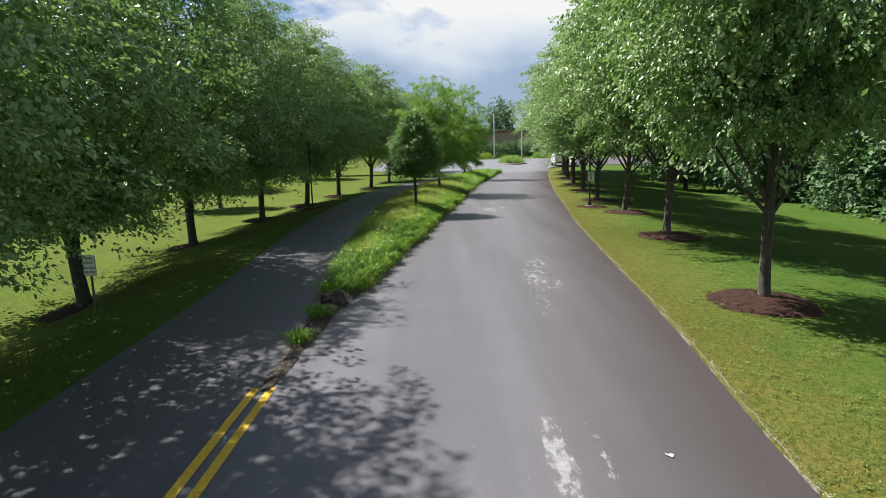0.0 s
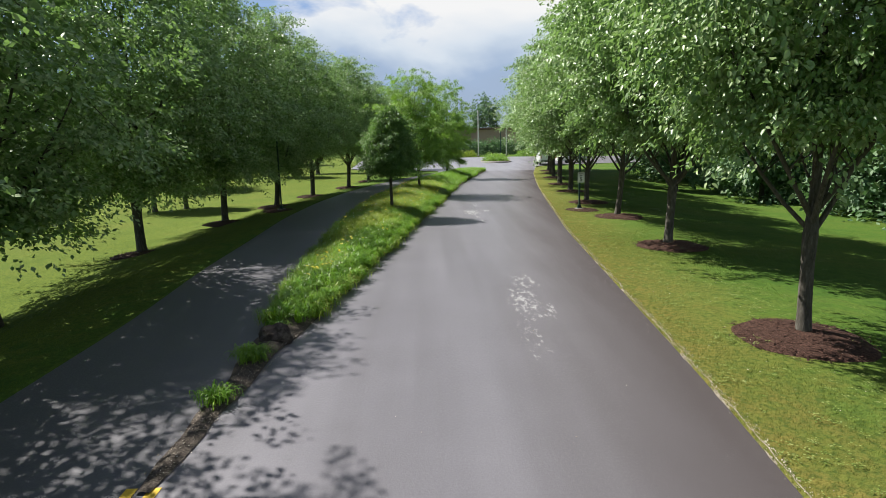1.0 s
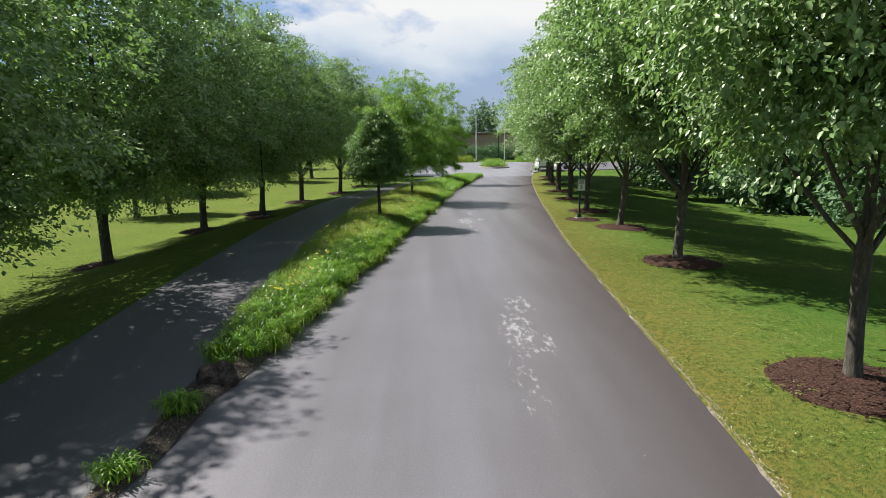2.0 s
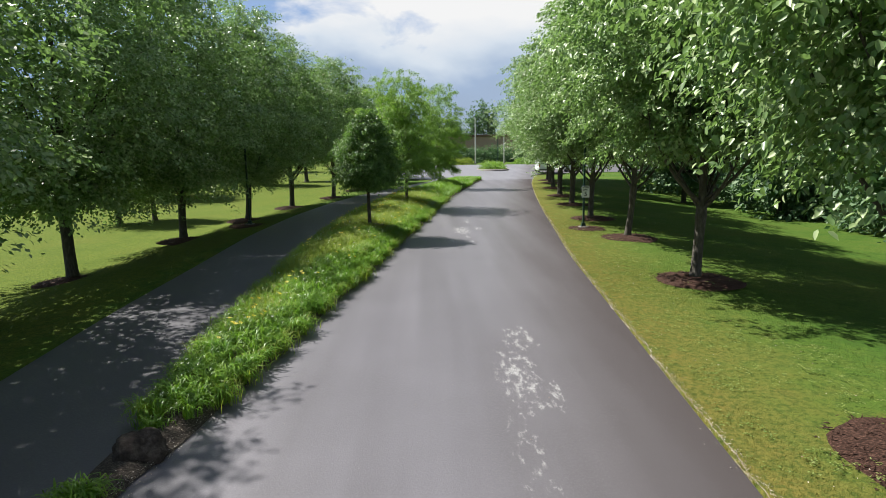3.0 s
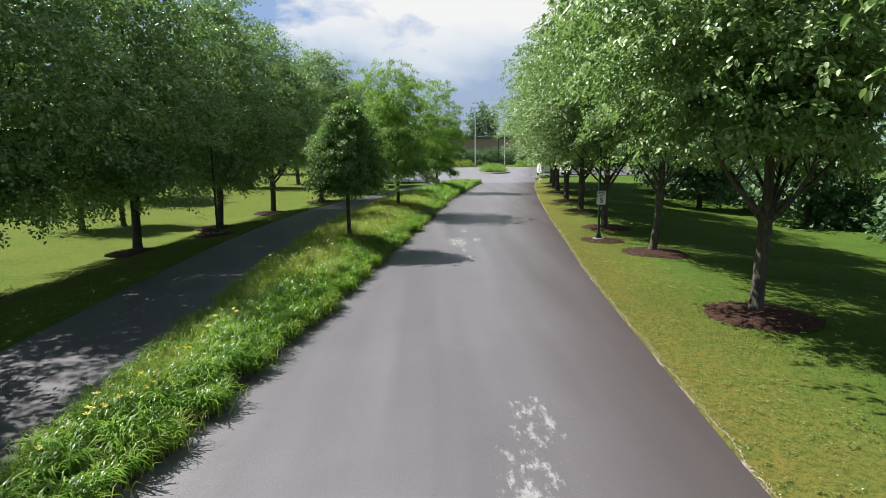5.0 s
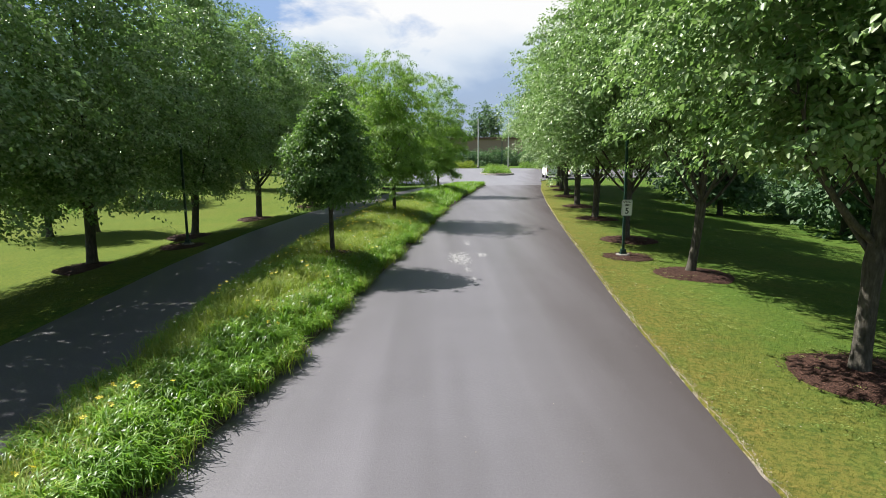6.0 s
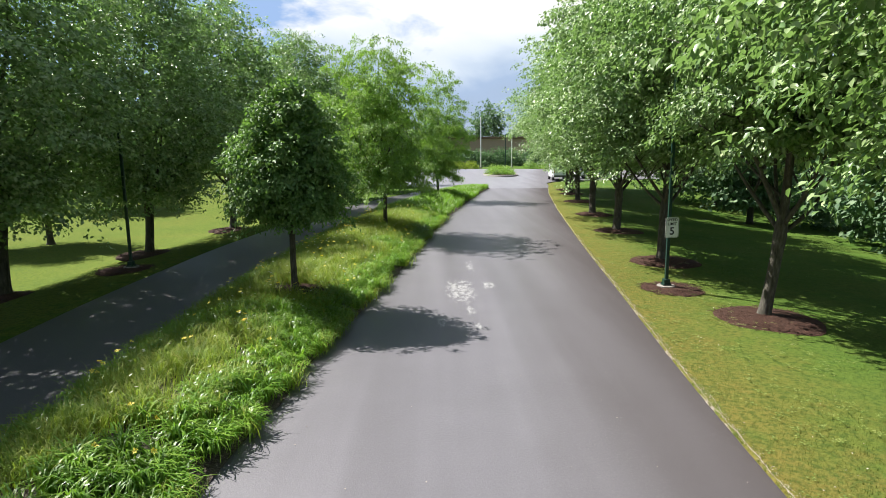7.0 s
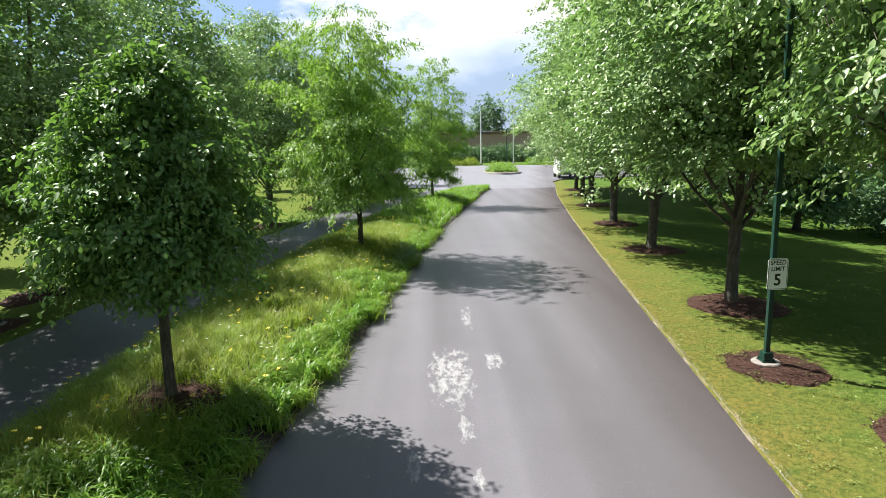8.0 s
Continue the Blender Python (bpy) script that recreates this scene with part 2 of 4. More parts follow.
M_CLOVER = leaf_material("clover_leaf", (0.085, 0.145, 0.026), (0.155, 0.210, 0.045), (0.270, 0.290, 0.100), (0.18, 0.28, 0.05), 0.3, 0.6)
M_YELLOW_PAINT = plain("yellow_road_paint", (0.72, 0.46, 0.03), 0.6, vary=0.18, scale=25)
M_PETAL = leaf_material("yellow_petal", (0.78, 0.62, 0.04), (0.85, 0.70, 0.07), (0.9, 0.80, 0.18), (0.8, 0.6, 0.05), 0.3, 0.5)
M_WHITE_PETAL = leaf_material("white_petal", (0.70, 0.72, 0.50), (0.8, 0.82, 0.62), (0.85, 0.87, 0.75), (0.7, 0.75, 0.5), 0.3, 0.5)
def rock_material():
    k = Mat("boulder_stone", 0.9, 0.25)
    big, mid, fine = k.noise(7, 5, 0.6), k.noise(26, 5, 0.7), k.noise(90, 3)
    f = k.math("ADD", k.math("MULTIPLY", big, 0.55), k.math("MULTIPLY", mid, 0.45))
    k.color(k.ramp(f, [(0.34, (0.020, 0.015, 0.012)), (0.5, (0.062, 0.048, 0.040)), (0.68, (0.15, 0.125, 0.105))]))
    k.bump(k.math("ADD", mid, k.math("MULTIPLY", fine, 0.4)), 0.9, 0.03)
    return k.m


M_ROCK = rock_material()
M_GREEN_METAL = plain("dark_green_painted_steel", (0.008, 0.036, 0.026), 0.35, vary=0.2)
M_CONCRETE = plain("concrete", (0.22, 0.20, 0.18), 0.9, vary=0.35, scale=12)
M_SIGN_WHITE = plain("sign_white", (0.78, 0.79, 0.77), 0.35, vary=0.04)
M_SIGN_BLACK = plain("sign_black", (0.012, 0.012, 0.012), 0.5, vary=0.1)
M_POST = plain("galvanised_post", (0.10, 0.095, 0.085), 0.55, vary=0.3, metal=0.3)
M_WHITE_CAR = plain("white_car_paint", (0.72, 0.73, 0.72), 0.25, vary=0.03)
M_TYRE = plain("tyre_rubber", (0.02, 0.02, 0.02), 0.8)
M_CAR_GLASS = plain("dark_car_glass", (0.015, 0.018, 0.02), 0.08, 0.6, vary=0.05)
M_LAMP_RED = plain("red_tail_lamp", (0.35, 0.02, 0.02), 0.25, vary=0.05)
M_POLE_PALE = plain("pale_pole_paint", (0.66, 0.65, 0.60), 0.4, vary=0.06)
M_CURB = plain("worn_kerb_concrete", (0.27, 0.25, 0.22), 0.85, vary=0.25, scale=10)
M_ROOF = plain("brown_roof", (0.14, 0.085, 0.065), 0.85, vary=0.2, scale=3)
M_GRIT = leaf_material("grit", (0.14, 0.11, 0.08), (0.30, 0.25, 0.19), (0.66, 0.62, 0.54), (0.1, 0.1, 0.1), 0.0, 0.8)
M_GRAVEL = mulch_material("tan_gravel", (0.10, 0.088, 0.065), (0.24, 0.205, 0.16), (0.46, 0.42, 0.35))
M_LITTER = plain("pale_litter", (0.62, 0.60, 0.54), 0.8, vary=0.2)


# ---- mesh helpers ----
def mesh_of(name, verts, faces, mats, smooth=False):
    me = bpy.data.meshes.new(name)
    v = np.asarray(verts, dtype=np.float32).reshape(-1, 3)
    if isinstance(faces, np.ndarray):
        k = faces.shape[1]
        me.vertices.add(len(v))
        me.vertices.foreach_set("co", v.ravel())
        me.loops.add(faces.size)
        me.loops.foreach_set("vertex_index", faces.astype(np.int32).ravel())
        me.polygons.add(len(faces))
        me.polygons.foreach_set("loop_start", np.arange(0, faces.size, k, dtype=np.int32))
        me.update(calc_edges=True)
    else:
        me.from_pydata([tuple(p) for p in v.tolist()], [], faces)
    for m in (mats if isinstance(mats, (list, tuple)) else [mats]):
        me.materials.append(m)
    if smooth:
        me.polygons.foreach_set("use_smooth", [True] * len(me.polygons))
    me.update()
    return me


def part(name, data, material, parent, label="", at=None):
    """Links a bmesh or a mesh as one part under a thing or a part."""
    if isinstance(data, bmesh.types.BMesh):
        me = bpy.data.meshes.new(name)
        data.to_mesh(me)
        data.free()
        me.materials.append(material)
    else:
        me = data
    ob = new(name, me)
    ob.parent = parent
    if at is not None:
        ob.matrix_basis = at
    if label:
        ob["label"] = label
    return ob


def thing(name, at, label, category, group="", kind=""):
    ob = new(name)
    ob.matrix_basis = at
    ob.empty_display_size = 0.2
    return tagged(ob, label, category, group, kind)


def box(sx, sy, sz, at=(0, 0, 0), bevel=0.0, seg=2):
    bm = bmesh.new()
    bmesh.ops.create_cube(bm, size=1, matrix=Matrix.Translation(at) @ Matrix.Diagonal((sx, sy, sz, 1)))
    if bevel:
        bmesh.ops.bevel(bm, geom=bm.edges[:], offset=bevel, segments=seg, profile=0.6, affect="EDGES")
    return bm


def lathe(profile, seg=20):
    """A turned body about z from (radius, height) pairs, closed at both ends."""
    v, f = [], []
    for r, z in profile:
        for i in range(seg):
            a = 2 * math.pi * i / seg
            v.append((r * math.cos(a), r * math.sin(a), z))
    for j in range(len(profile) - 1):
        for i in range(seg):
            a, b = j * seg + i, j * seg + (i + 1) % seg
            f.append((a, b, b + seg, a + seg))
    f.append(tuple(range(seg - 1, -1, -1)))
    f.append(tuple(range((len(profile) - 1) * seg, len(profile) * seg)))
    bm = bmesh.new()
    vs = [bm.verts.new(p) for p in v]
    for q in f:
        bm.faces.new([vs[i] for i in q])
    return bm


def tube(points, radii, sides=8):
    """Verts and quads of a tapered tube along points."""
    pts = [Vector(p) for p in points]
    v, f = [], []
    up = Vector((0.3, 0.9, 0.1))
    for i, p in enumerate(pts):
        d = (pts[min(i + 1, len(pts) - 1)] - pts[max(i - 1, 0)]).normalized()
        a = d.cross(up)
        a = (a if a.length > 1e-3 else d.cross(Vector((1, 0, 0)))).normalized()
        b = d.cross(a)
        for k in range(sides):
            t = 2 * math.pi * k / sides
            v.append(p + float(radii[i]) * (math.cos(t) * a + math.sin(t) * b))
    for i in range(len(pts) - 1):
        for k in range(sides):
            q, r = i * sides + k, i * sides + (k + 1) % sides
            f.append((q, r, r + sides, q + sides))
    f.append(tuple(range((len(pts) - 1) * sides, len(pts) * sides)))
    return v, f


# ---- the plan: edges of the drive as functions of the way along it ----
def smooth_curve(knots):
    ky, kx = np.array([k[0] for k in knots], float), np.array([k[1] for k in knots], float)
    ys = np.arange(-70, 140, 0.5)
    xs = np.interp(ys, ky, kx)
    slope0, slope1 = (kx[1] - kx[0]) / (ky[1] - ky[0]), (kx[-1] - kx[-2]) / (ky[-1] - ky[-2])
    xs = np.where(ys < ky[0], kx[0] + slope0 * (ys - ky[0]) * 0.3, xs)
    xs = np.where(ys > ky[-1], kx[-1] + slope1 * (ys - ky[-1]), xs)
    ker = np.hanning(13)
    ker /= ker.sum()
    xs[6:-6] = np.convolve(xs, ker, "same")[6:-6]
    return lambda y: np.interp(y, ys, xs)


edge_right = smooth_curve([(0, 2.95), (2.4, 3.12), (6, 3.63), (10.4, 4.08), (15, 4.55), (19.4, 5.0), (25.3, 5.82), (29.3, 6.35), (33.8, 6.98), (44.4, 8.55), (58, 10.75), (68.6, 12.8)])
median_right = smooth_curve([(0, -2.0), (4.8, -1.97), (6.7, -1.90), (8.3, -1.72), (9.9, -1.45), (12.2, -1.18), (15.6, -0.72), (18, -0.4), (22.4, 0.05), (27, 0.74), (35.5, 1.7), (40.9, 2.4), (54.9, 4.8), (63, 6.3), (66, 7.0)])
median_left = smooth_curve([(0, -2.1), (4.8, -2.08), (7, -2.13), (10.1, -2.28), (13.1, -2.45), (17, -2.68), (22, -2.8), (28, -2.75), (36, -2.2), (41, -1.5), (54.9, 1.6), (63, 4.9), (66, 6.9)])
edge_left = smooth_curve([(0, -4.4), (5.7, -4.6), (10.5, -4.75), (12.4, -4.98), (15, -5.18), (18, -5.3), (20, -5.42), (25, -5.7), (32, -5.6), (39, -5.0), (46, -3.9), (55, -1.7), (66, 1.6)])


def height(x, y):
    """The lie of the land."""
    near = np.clip((60 - y) / 14, 0, 1)
    west = np.clip(edge_left(np.clip(y, -60, 66)) - x, 0, 20)
    east = np.clip(x - edge_right(np.clip(y, -60, 66)), 0, 14)
    z = near * (-(0.04 + 0.024 * np.clip((18 - y) / 6, 0, 1)) * np.minimum(west, 4.2) ** 2 - 0.012 * np.clip(west - 4.2, 0, 14) - 0.035 * np.minimum(east, 3) - 0.10 * np.clip(east - 3, 0, 9))
    z = z + 0.012 * np.clip(y - 78, 0, 70)
    return z


def median_height(x, y):
    """The planted median is a low bank."""
    l, r = median_left(y), median_right(y)
    w = np.maximum(r - l, 0.05)
    s = np.clip((x - l) / w, 0, 1)
    return np.minimum(0.40, 0.14 * w) * np.sin(np.pi * s) ** 1.2 + 0.02


# ---- ground, road ----
def build_ground():
    rows = np.concatenate([[-1200, -400, -150, -80], np.arange(-60, 70, 1.0), [75, 80, 90, 100, 115, 130, 150, 190, 260, 400, 800, 2500]])
    out = np.array([0.0, 0.04, 0.5, 1.2, 2.2, 3.5, 5, 7, 9, 12, 16, 24, 40, 80, 200, 600, 2500])
    v = []
    for y in rows:
        yy = min(max(y, -60), 66)
        l, r = float(edge_left(yy)), float(edge_right(yy))
        xs = np.concatenate([l - out[::-1], l + np.array([0.06, (r - l) / 2, r - l - 0.06]), r + out])
        road = (np.abs(xs - (l + r) / 2) < (r - l) / 2 - 0.03) & (y < 66.5)
        h = height(xs, np.full_like(xs, y))
        bumpy = np.array([noise.noise((x * 0.25, y * 0.25, 0.3)) * 0.05 for x in xs])
        fade = np.clip(np.minimum(np.abs(xs - l), np.abs(xs - r)) / 2, 0, 1)
        z = np.where(road, -0.06, h + 0.022 + bumpy * fade)
        v += list(zip(xs, np.full_like(xs, y), z))
    k = 2 * len(out) + 3
    f = [(i * k + j, i * k + j + 1, (i + 1) * k + j + 1, (i + 1) * k + j) for i in range(len(rows) - 1) for j in range(k - 1)]
    ob = new("ground", mesh_of("ground", v, f, M_LAWN, True))
    return tagged(ob, "mown green lawn with yellowish dry patches", "lawn", kind="structure")


def build_road():
    ys = np.concatenate([np.arange(-60, 66.01, 0.5)])
    v, f = [], []
    for y in ys:
        l, r = float(edge_left(y)), float(edge_right(y))
        wob = 0.035 * noise.noise((0, y * 1.7, 2)) + 0.02 * noise.noise((0, y * 5, 5))
        xs = np.linspace(l - 0.02, r + wob, 9)
        v += [(x, y, 0.0) for x in xs]
    f = [(i * 9 + j, i * 9 + j + 1, i * 9 + j + 10, i * 9 + j + 9) for i in range(len(ys) - 1) for j in range(8)]
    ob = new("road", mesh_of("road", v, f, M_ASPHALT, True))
    tagged(ob, "worn grey asphalt drive with pale scuffs", "road", kind="structure")
    # the turning court beyond the lawns
    ring = []
    for x, y in ((1.6, 67.5), (edge_right(67.5) + 0.03, 67.5), (12.95, 69.5), (13.5, 73.0), (14.9, 76.4), (18, 78.4), (30, 80), (60, 82), (60, 98), (30, 108), (16, 116), (2, 118), (-12, 112), (-10, 80), (-2, 70)):
        ring.append((float(x), y, float(height(float(x), y)) + 0.09))
    bm = bmesh.new()
    corners = [bm.verts.new(p) for p in ring]
    f0 = bm.faces.new(corners)
    bm.faces.new([bm.verts.new((1.5, 65.95, 0.0)), bm.verts.new((float(edge_right(66.0)) + 0.02, 65.95, 0.0)), corners[1], corners[0]])
    bmesh.ops.triangulate(bm, faces=[f0])
    me = bpy.data.meshes.new("turning_court")
    bm.to_mesh(me)
    bm.free()
    me.materials.append(M_COURT)
    tagged(new("road_court", me), "asphalt turning court with sun glare paled into its colour", "road", kind="structure")


def build_gravel_edge():
    """A thin ragged line of pale grit where the asphalt meets the verge."""
    ys = np.arange(-20, 66, 0.06)
    v = []
    for y in ys:
        r = float(edge_right(y)) + 0.035 * noise.noise((0, y * 1.7, 2)) + 0.02 * noise.noise((0, y * 5, 5))
        w = 0.02 + 0.04 * noise.noise((3, y * 2.1, 1)) + 0.022 * noise.noise((5, y * 11, 1))
        v += [(r - 0.012 + 0.012 * noise.noise((1, y * 9, 9)), y, 0.006), (r + max(w, 0.004), y, 0.026)]
    f = [(2 * i, 2 * i + 1, 2 * i + 3, 2 * i + 2) for i in range(len(ys) - 1)]
    tagged(new("gravel_edge", mesh_of("gravel_edge", v, f, M_GRAVEL)), "thin ragged line of pale tan grit edging the asphalt", "gravel", kind="structure")


build_ground()
build_road()
build_gravel_edge()


def build_stripes():
    for x0 in (-2.15, -1.95):
        v = []
        ys = np.arange(-30, 4.86, 0.6)
        ys[-1] = 4.80
        for y in ys:
            for s in (-0.05, 0.05):
                v.append((x0 + s - 0.004 * (4.8 - min(y, 4.8)) * 0.5, y, 0.004))
        f = [(2 * i, 2 * i + 1, 2 * i + 3, 2 * i + 2) for i in range(len(ys) - 1)]
        ob = new("road_line", mesh_of("road_line", v, f, M_YELLOW_PAINT))
        tagged(ob, "bright yellow painted centre line on asphalt", "road line", "double yellow line", "structure")


build_stripes()


# ---- median ----
def build_median():
    ys = np.arange(4.7, 66.2, 0.5)
    v = []
    n = 9
    for y in ys:
        l, r = float(median_left(y)), float(median_right(y))
        w = r - l
        for j in range(n):
            s = j / (n - 1)
            x = l + s * w + ((0.11 + 0.10 * min(1, max(0, 9 - y))) * noise.noise((j * 3.1, y * 1.9, 1)) if j in (0, n - 1) else 0)
            hgt = 0.012 if j in (0, n - 1) else float(median_height(x, y)) + 0.03 * noise.noise((x * 3, y * 3, 4))
            v.append((x, y, hgt))
    f = [(i * n + j, i * n + j + 1, i * n + j + n + 1, i * n + j + n) for i in range(len(ys) - 1) for j in range(n - 1)]
    ob = new("median_soil", mesh_of("median_soil", v, f, M_SOIL, True))
    tagged(ob, "dark mulched soil of the planted median strip", "planting bed", kind="structure")


build_median()


def blades(points, lengths, widths, lean, rng, segs=4, stiff=0.55):
    """Arching grass blades rooted at points: verts (n, 2*segs+1, 3) and triangles."""
    n = len(points)
    az = rng.uniform(0, 2 * np.pi, n)
    out = np.stack([np.cos(az), np.sin(az), np.zeros(n)], 1)
    side = np.stack([-np.sin(az), np.cos(az), np.zeros(n)], 1)
    a0 = lean * rng.uniform(0.1, 0.6, n)
    bend = rng.uniform(0.5, 1.0, n) * lean * 2.2 * (1 - stiff) + 0.15
    p = np.array(points, float)
    levels, ang = [p.copy()], a0.copy()
    for s in range(segs):
        step = (lengths / segs)[:, None]
        p = p + step * (np.sin(ang)[:, None] * out + np.cos(ang)[:, None] * np.array([0, 0, 1.0]))
        ang = ang + bend * (0.6 + 0.5 * s)
        levels.append(p.copy())
    vs = []
    for s in range(segs):
        w = (widths * (1 - (s / segs) ** 2 * 0.8))[:, None] * 0.5
        vs += [levels[s] - side * w, levels[s] + side * w]
    vs.append(levels[segs])
    v = np.stack(vs, 1)
    tri = []
    for s in range(segs - 1):
        a = 2 * s
        tri += [(a, a + 1, a + 3), (a, a + 3, a + 2)]
    a = 2 * (segs - 1)
    tri.append((a, a + 1, a + 2))
    tri = np.array(tri)
    faces = (np.arange(n)[:, None, None] * (2 * segs + 1) + tri[None]).reshape(-1, 3)
    return v.reshape(-1, 3), faces


def clump_points(centres, per, spread, rng):
    c = np.repeat(centres, per, 0)
    c[:, :2] += rng.normal(0, spread, (len(c), 2))
    return c


def median_centres(y0, y1, density, rng, inset=0.12):
    span = (y1 - y0) * 6
    n = int(span * density)
    y = rng.uniform(y0, y1, n)
    x = rng.uniform(-3.2, 7.5, n) if y1 > 40 else rng.uniform(-3.2, 2.6, n)
    l, r = median_left(y), median_right(y)
    keep = (x > l + inset * 0.4) & (x < r - inset)
    # bare mulch round the young trees
    for tx, ty, rad in ((-1.03, 23.65, 0.5), (-0.1, 34.4, 0.4), (2.1, 51.5, 0.4)):
        keep &= (x - tx) ** 2 + (y - ty) ** 2 > rad * rad
    x, y = x[keep], y[keep]
    return np.stack([x, y, median_height(x, y) + 0.01], 1)


def build_median_plants():
    rng = np.random.default_rng(4)
    near = median_centres(9.3, 40, 24, rng, 0.02)
    far = median_centres(40, 66, 16, rng)
    wild = np.array([noise.noise((p[0] * 0.55, p[1] * 0.35, 7.0)) for p in near])
    wild = wild + np.clip((near[:, 1] - 15) / 14, -0.5, 0.3)
    edge = np.minimum(near[:, 0] - median_left(near[:, 1]), median_right(near[:, 1]) - near[:, 0])
    inner = median_right(near[:, 1]) - near[:, 0]
    lush = near[(wild < -0.02) | (inner < 0.7) | (edge < 0.4) | (near[:, 1] < 12.5)]
    rough = near[((wild >= -0.15) & (inner >= 0.45) & (near[:, 1] > 12)) | (edge < 0.12)]
    p = clump_points(lush, 54, 0.038, rng)
    v, f = blades(p, rng.uniform(0.32, 0.56, len(p)), rng.uniform(0.011, 0.020, len(p)), 0.95, rng, 4)
    tagged(new("daylily_foliage", mesh_of("daylily_foliage", v, f, M_BLADE)), "lush arching green daylily leaves filling the median", "plants", kind="stuff")
    p = clump_points(rough, 66, 0.11, rng)
    v, f = blades(p, rng.uniform(0.16, 0.42, len(p)), rng.uniform(0.006, 0.012, len(p)), 0.7, rng, 3)
    tagged(new("tall_grass", mesh_of("tall_grass", v, f, M_DRY)), "yellow-green tall weedy grass in the median", "grass", kind="stuff")
    p = clump_points(far, 30, 0.12, rng)
    v, f = blades(p, rng.uniform(0.35, 0.6, len(p)), rng.uniform(0.018, 0.03, len(p)), 0.7, rng, 3)
    tagged(new("daylily_foliage", mesh_of("daylily_foliage_far", v, f, M_BLADE)), "bright green leafy plants along the median", "plants", kind="stuff")
    # flower heads on thin green stems
    stems = []
    for name, mat, count, label, size in (("yellow_flowers", M_PETAL, 120, "scattered yellow daylily blooms above the leaves", 0.036),
                                          ("white_flowers", M_WHITE_PETAL, 420, "scattered small pale white wild flowers", 0.022)):
        if size > 0.03:
            hearts = np.concatenate([near[rng.choice(len(near), 80)], [[-1.62, 10.4, 0], [-1.55, 10.6, 0], [-1.75, 12.9, 0], [-1.7, 14.6, 0]]])
            c = np.repeat(hearts, rng.integers(2, 5, len(hearts)), 0)
            c[:, :2] += rng.normal(0, 0.16, (len(c), 2))
        else:
            c = near[rng.choice(len(near), count)]
        e = np.minimum(c[:, 0] - median_left(c[:, 1]), median_right(c[:, 1]) - c[:, 0])
        c = c[e > 0.25]
        verts, faces = [], []
        for q in c:
            top = Vector((q[0], q[1], float(median_height(q[0], q[1])) + (rng.uniform(0.34, 0.5) if size > 0.03 else rng.uniform(0.22, 0.4))))
            tilt = Matrix.Rotation(rng.uniform(0, 0.8), 3, Vector((rng.normal(), rng.normal(), 0.01)).normalized())
            foot = Vector((q[0], q[1], float(median_height(q[0], q[1]))))
            stems += [foot - Vector((0.003, 0, 0)), foot + Vector((0.003, 0, 0)), top]
            for k in range(6):
                a = k * math.pi / 3 + rng.uniform(0, 0.3)
                s = size * rng.uniform(0.8, 1.2)
                b = len(verts)
                for rr, aa, zz in ((0.1, 0, 0), (0.6, 0.42, 0.35), (1.0, 0, 0.3), (0.6, -0.42, 0.35)):
                    verts.append(top + tilt @ Vector((s * rr * math.cos(a + aa), s * rr * math.sin(a + aa), s * zz)))
                faces += [(b, b + 1, b + 2), (b, b + 2, b + 3)]
        tagged(new(name, mesh_of(name, verts, np.array(faces), mat)), label, "flowers", kind="stuff")
    v = np.array([tuple(p) for p in stems])
    tagged(new("flower_stems", mesh_of("flower_stems", v, np.arange(len(v)).reshape(-1, 3), M_BLADE)), "thin green stems under the blooms", "stems", kind="stuff")
    # lone clumps at the narrow end
    for x, y, n, ln in ((-1.98, 7.75, 230, 0.56), (-2.02, 6.45, 150, 0.44), (-2.0, 9.15, 120, 0.36)):
        p = np.zeros((n, 3))
        p[:, :2] = rng.normal(0, 0.06, (n, 2))
        v, f = blades(p, rng.uniform(0.6, 1.0, n) * ln, rng.uniform(0.010, 0.017, n), 0.85, rng, 5)
        ob = thing("daylily_clump", pose(x, y, 0.05), "small green daylily clump on bare soil", "plant", "lone daylily clumps")
        part("foliage", mesh_of("foliage", v, f, M_BLADE), M_BLADE, ob)["kind"] = "stuff"


build_median_plants()


def build_turf():
    """Short blades over the lawns that the camera passes."""
    rng = np.random.default_rng(9)
    n = 180000
    y = rng.uniform(1.5, 40, n) ** 1.0
    y = 1.5 + (y - 1.5) * rng.uniform(0.3, 1, n)
    right = rng.random(n) < 0.62
    d = rng.exponential(2.2, n)
    x = np.where(right, edge_right(y) + d - 0.03, edge_left(y) - d * 1.2 + 0.02)
    z = height(x, y) + 0.015
    p = np.stack([x, y, z], 1)
    v, f = blades(p, rng.uniform(0.016, 0.038, n), rng.uniform(0.006, 0.012, n), 1.6, rng, 1)
    tagged(new("turf_blades", mesh_of("turf_blades", v, f, M_TURF)), "short mown lawn grass blades beside the drive", "grass", kind="stuff")


build_turf()


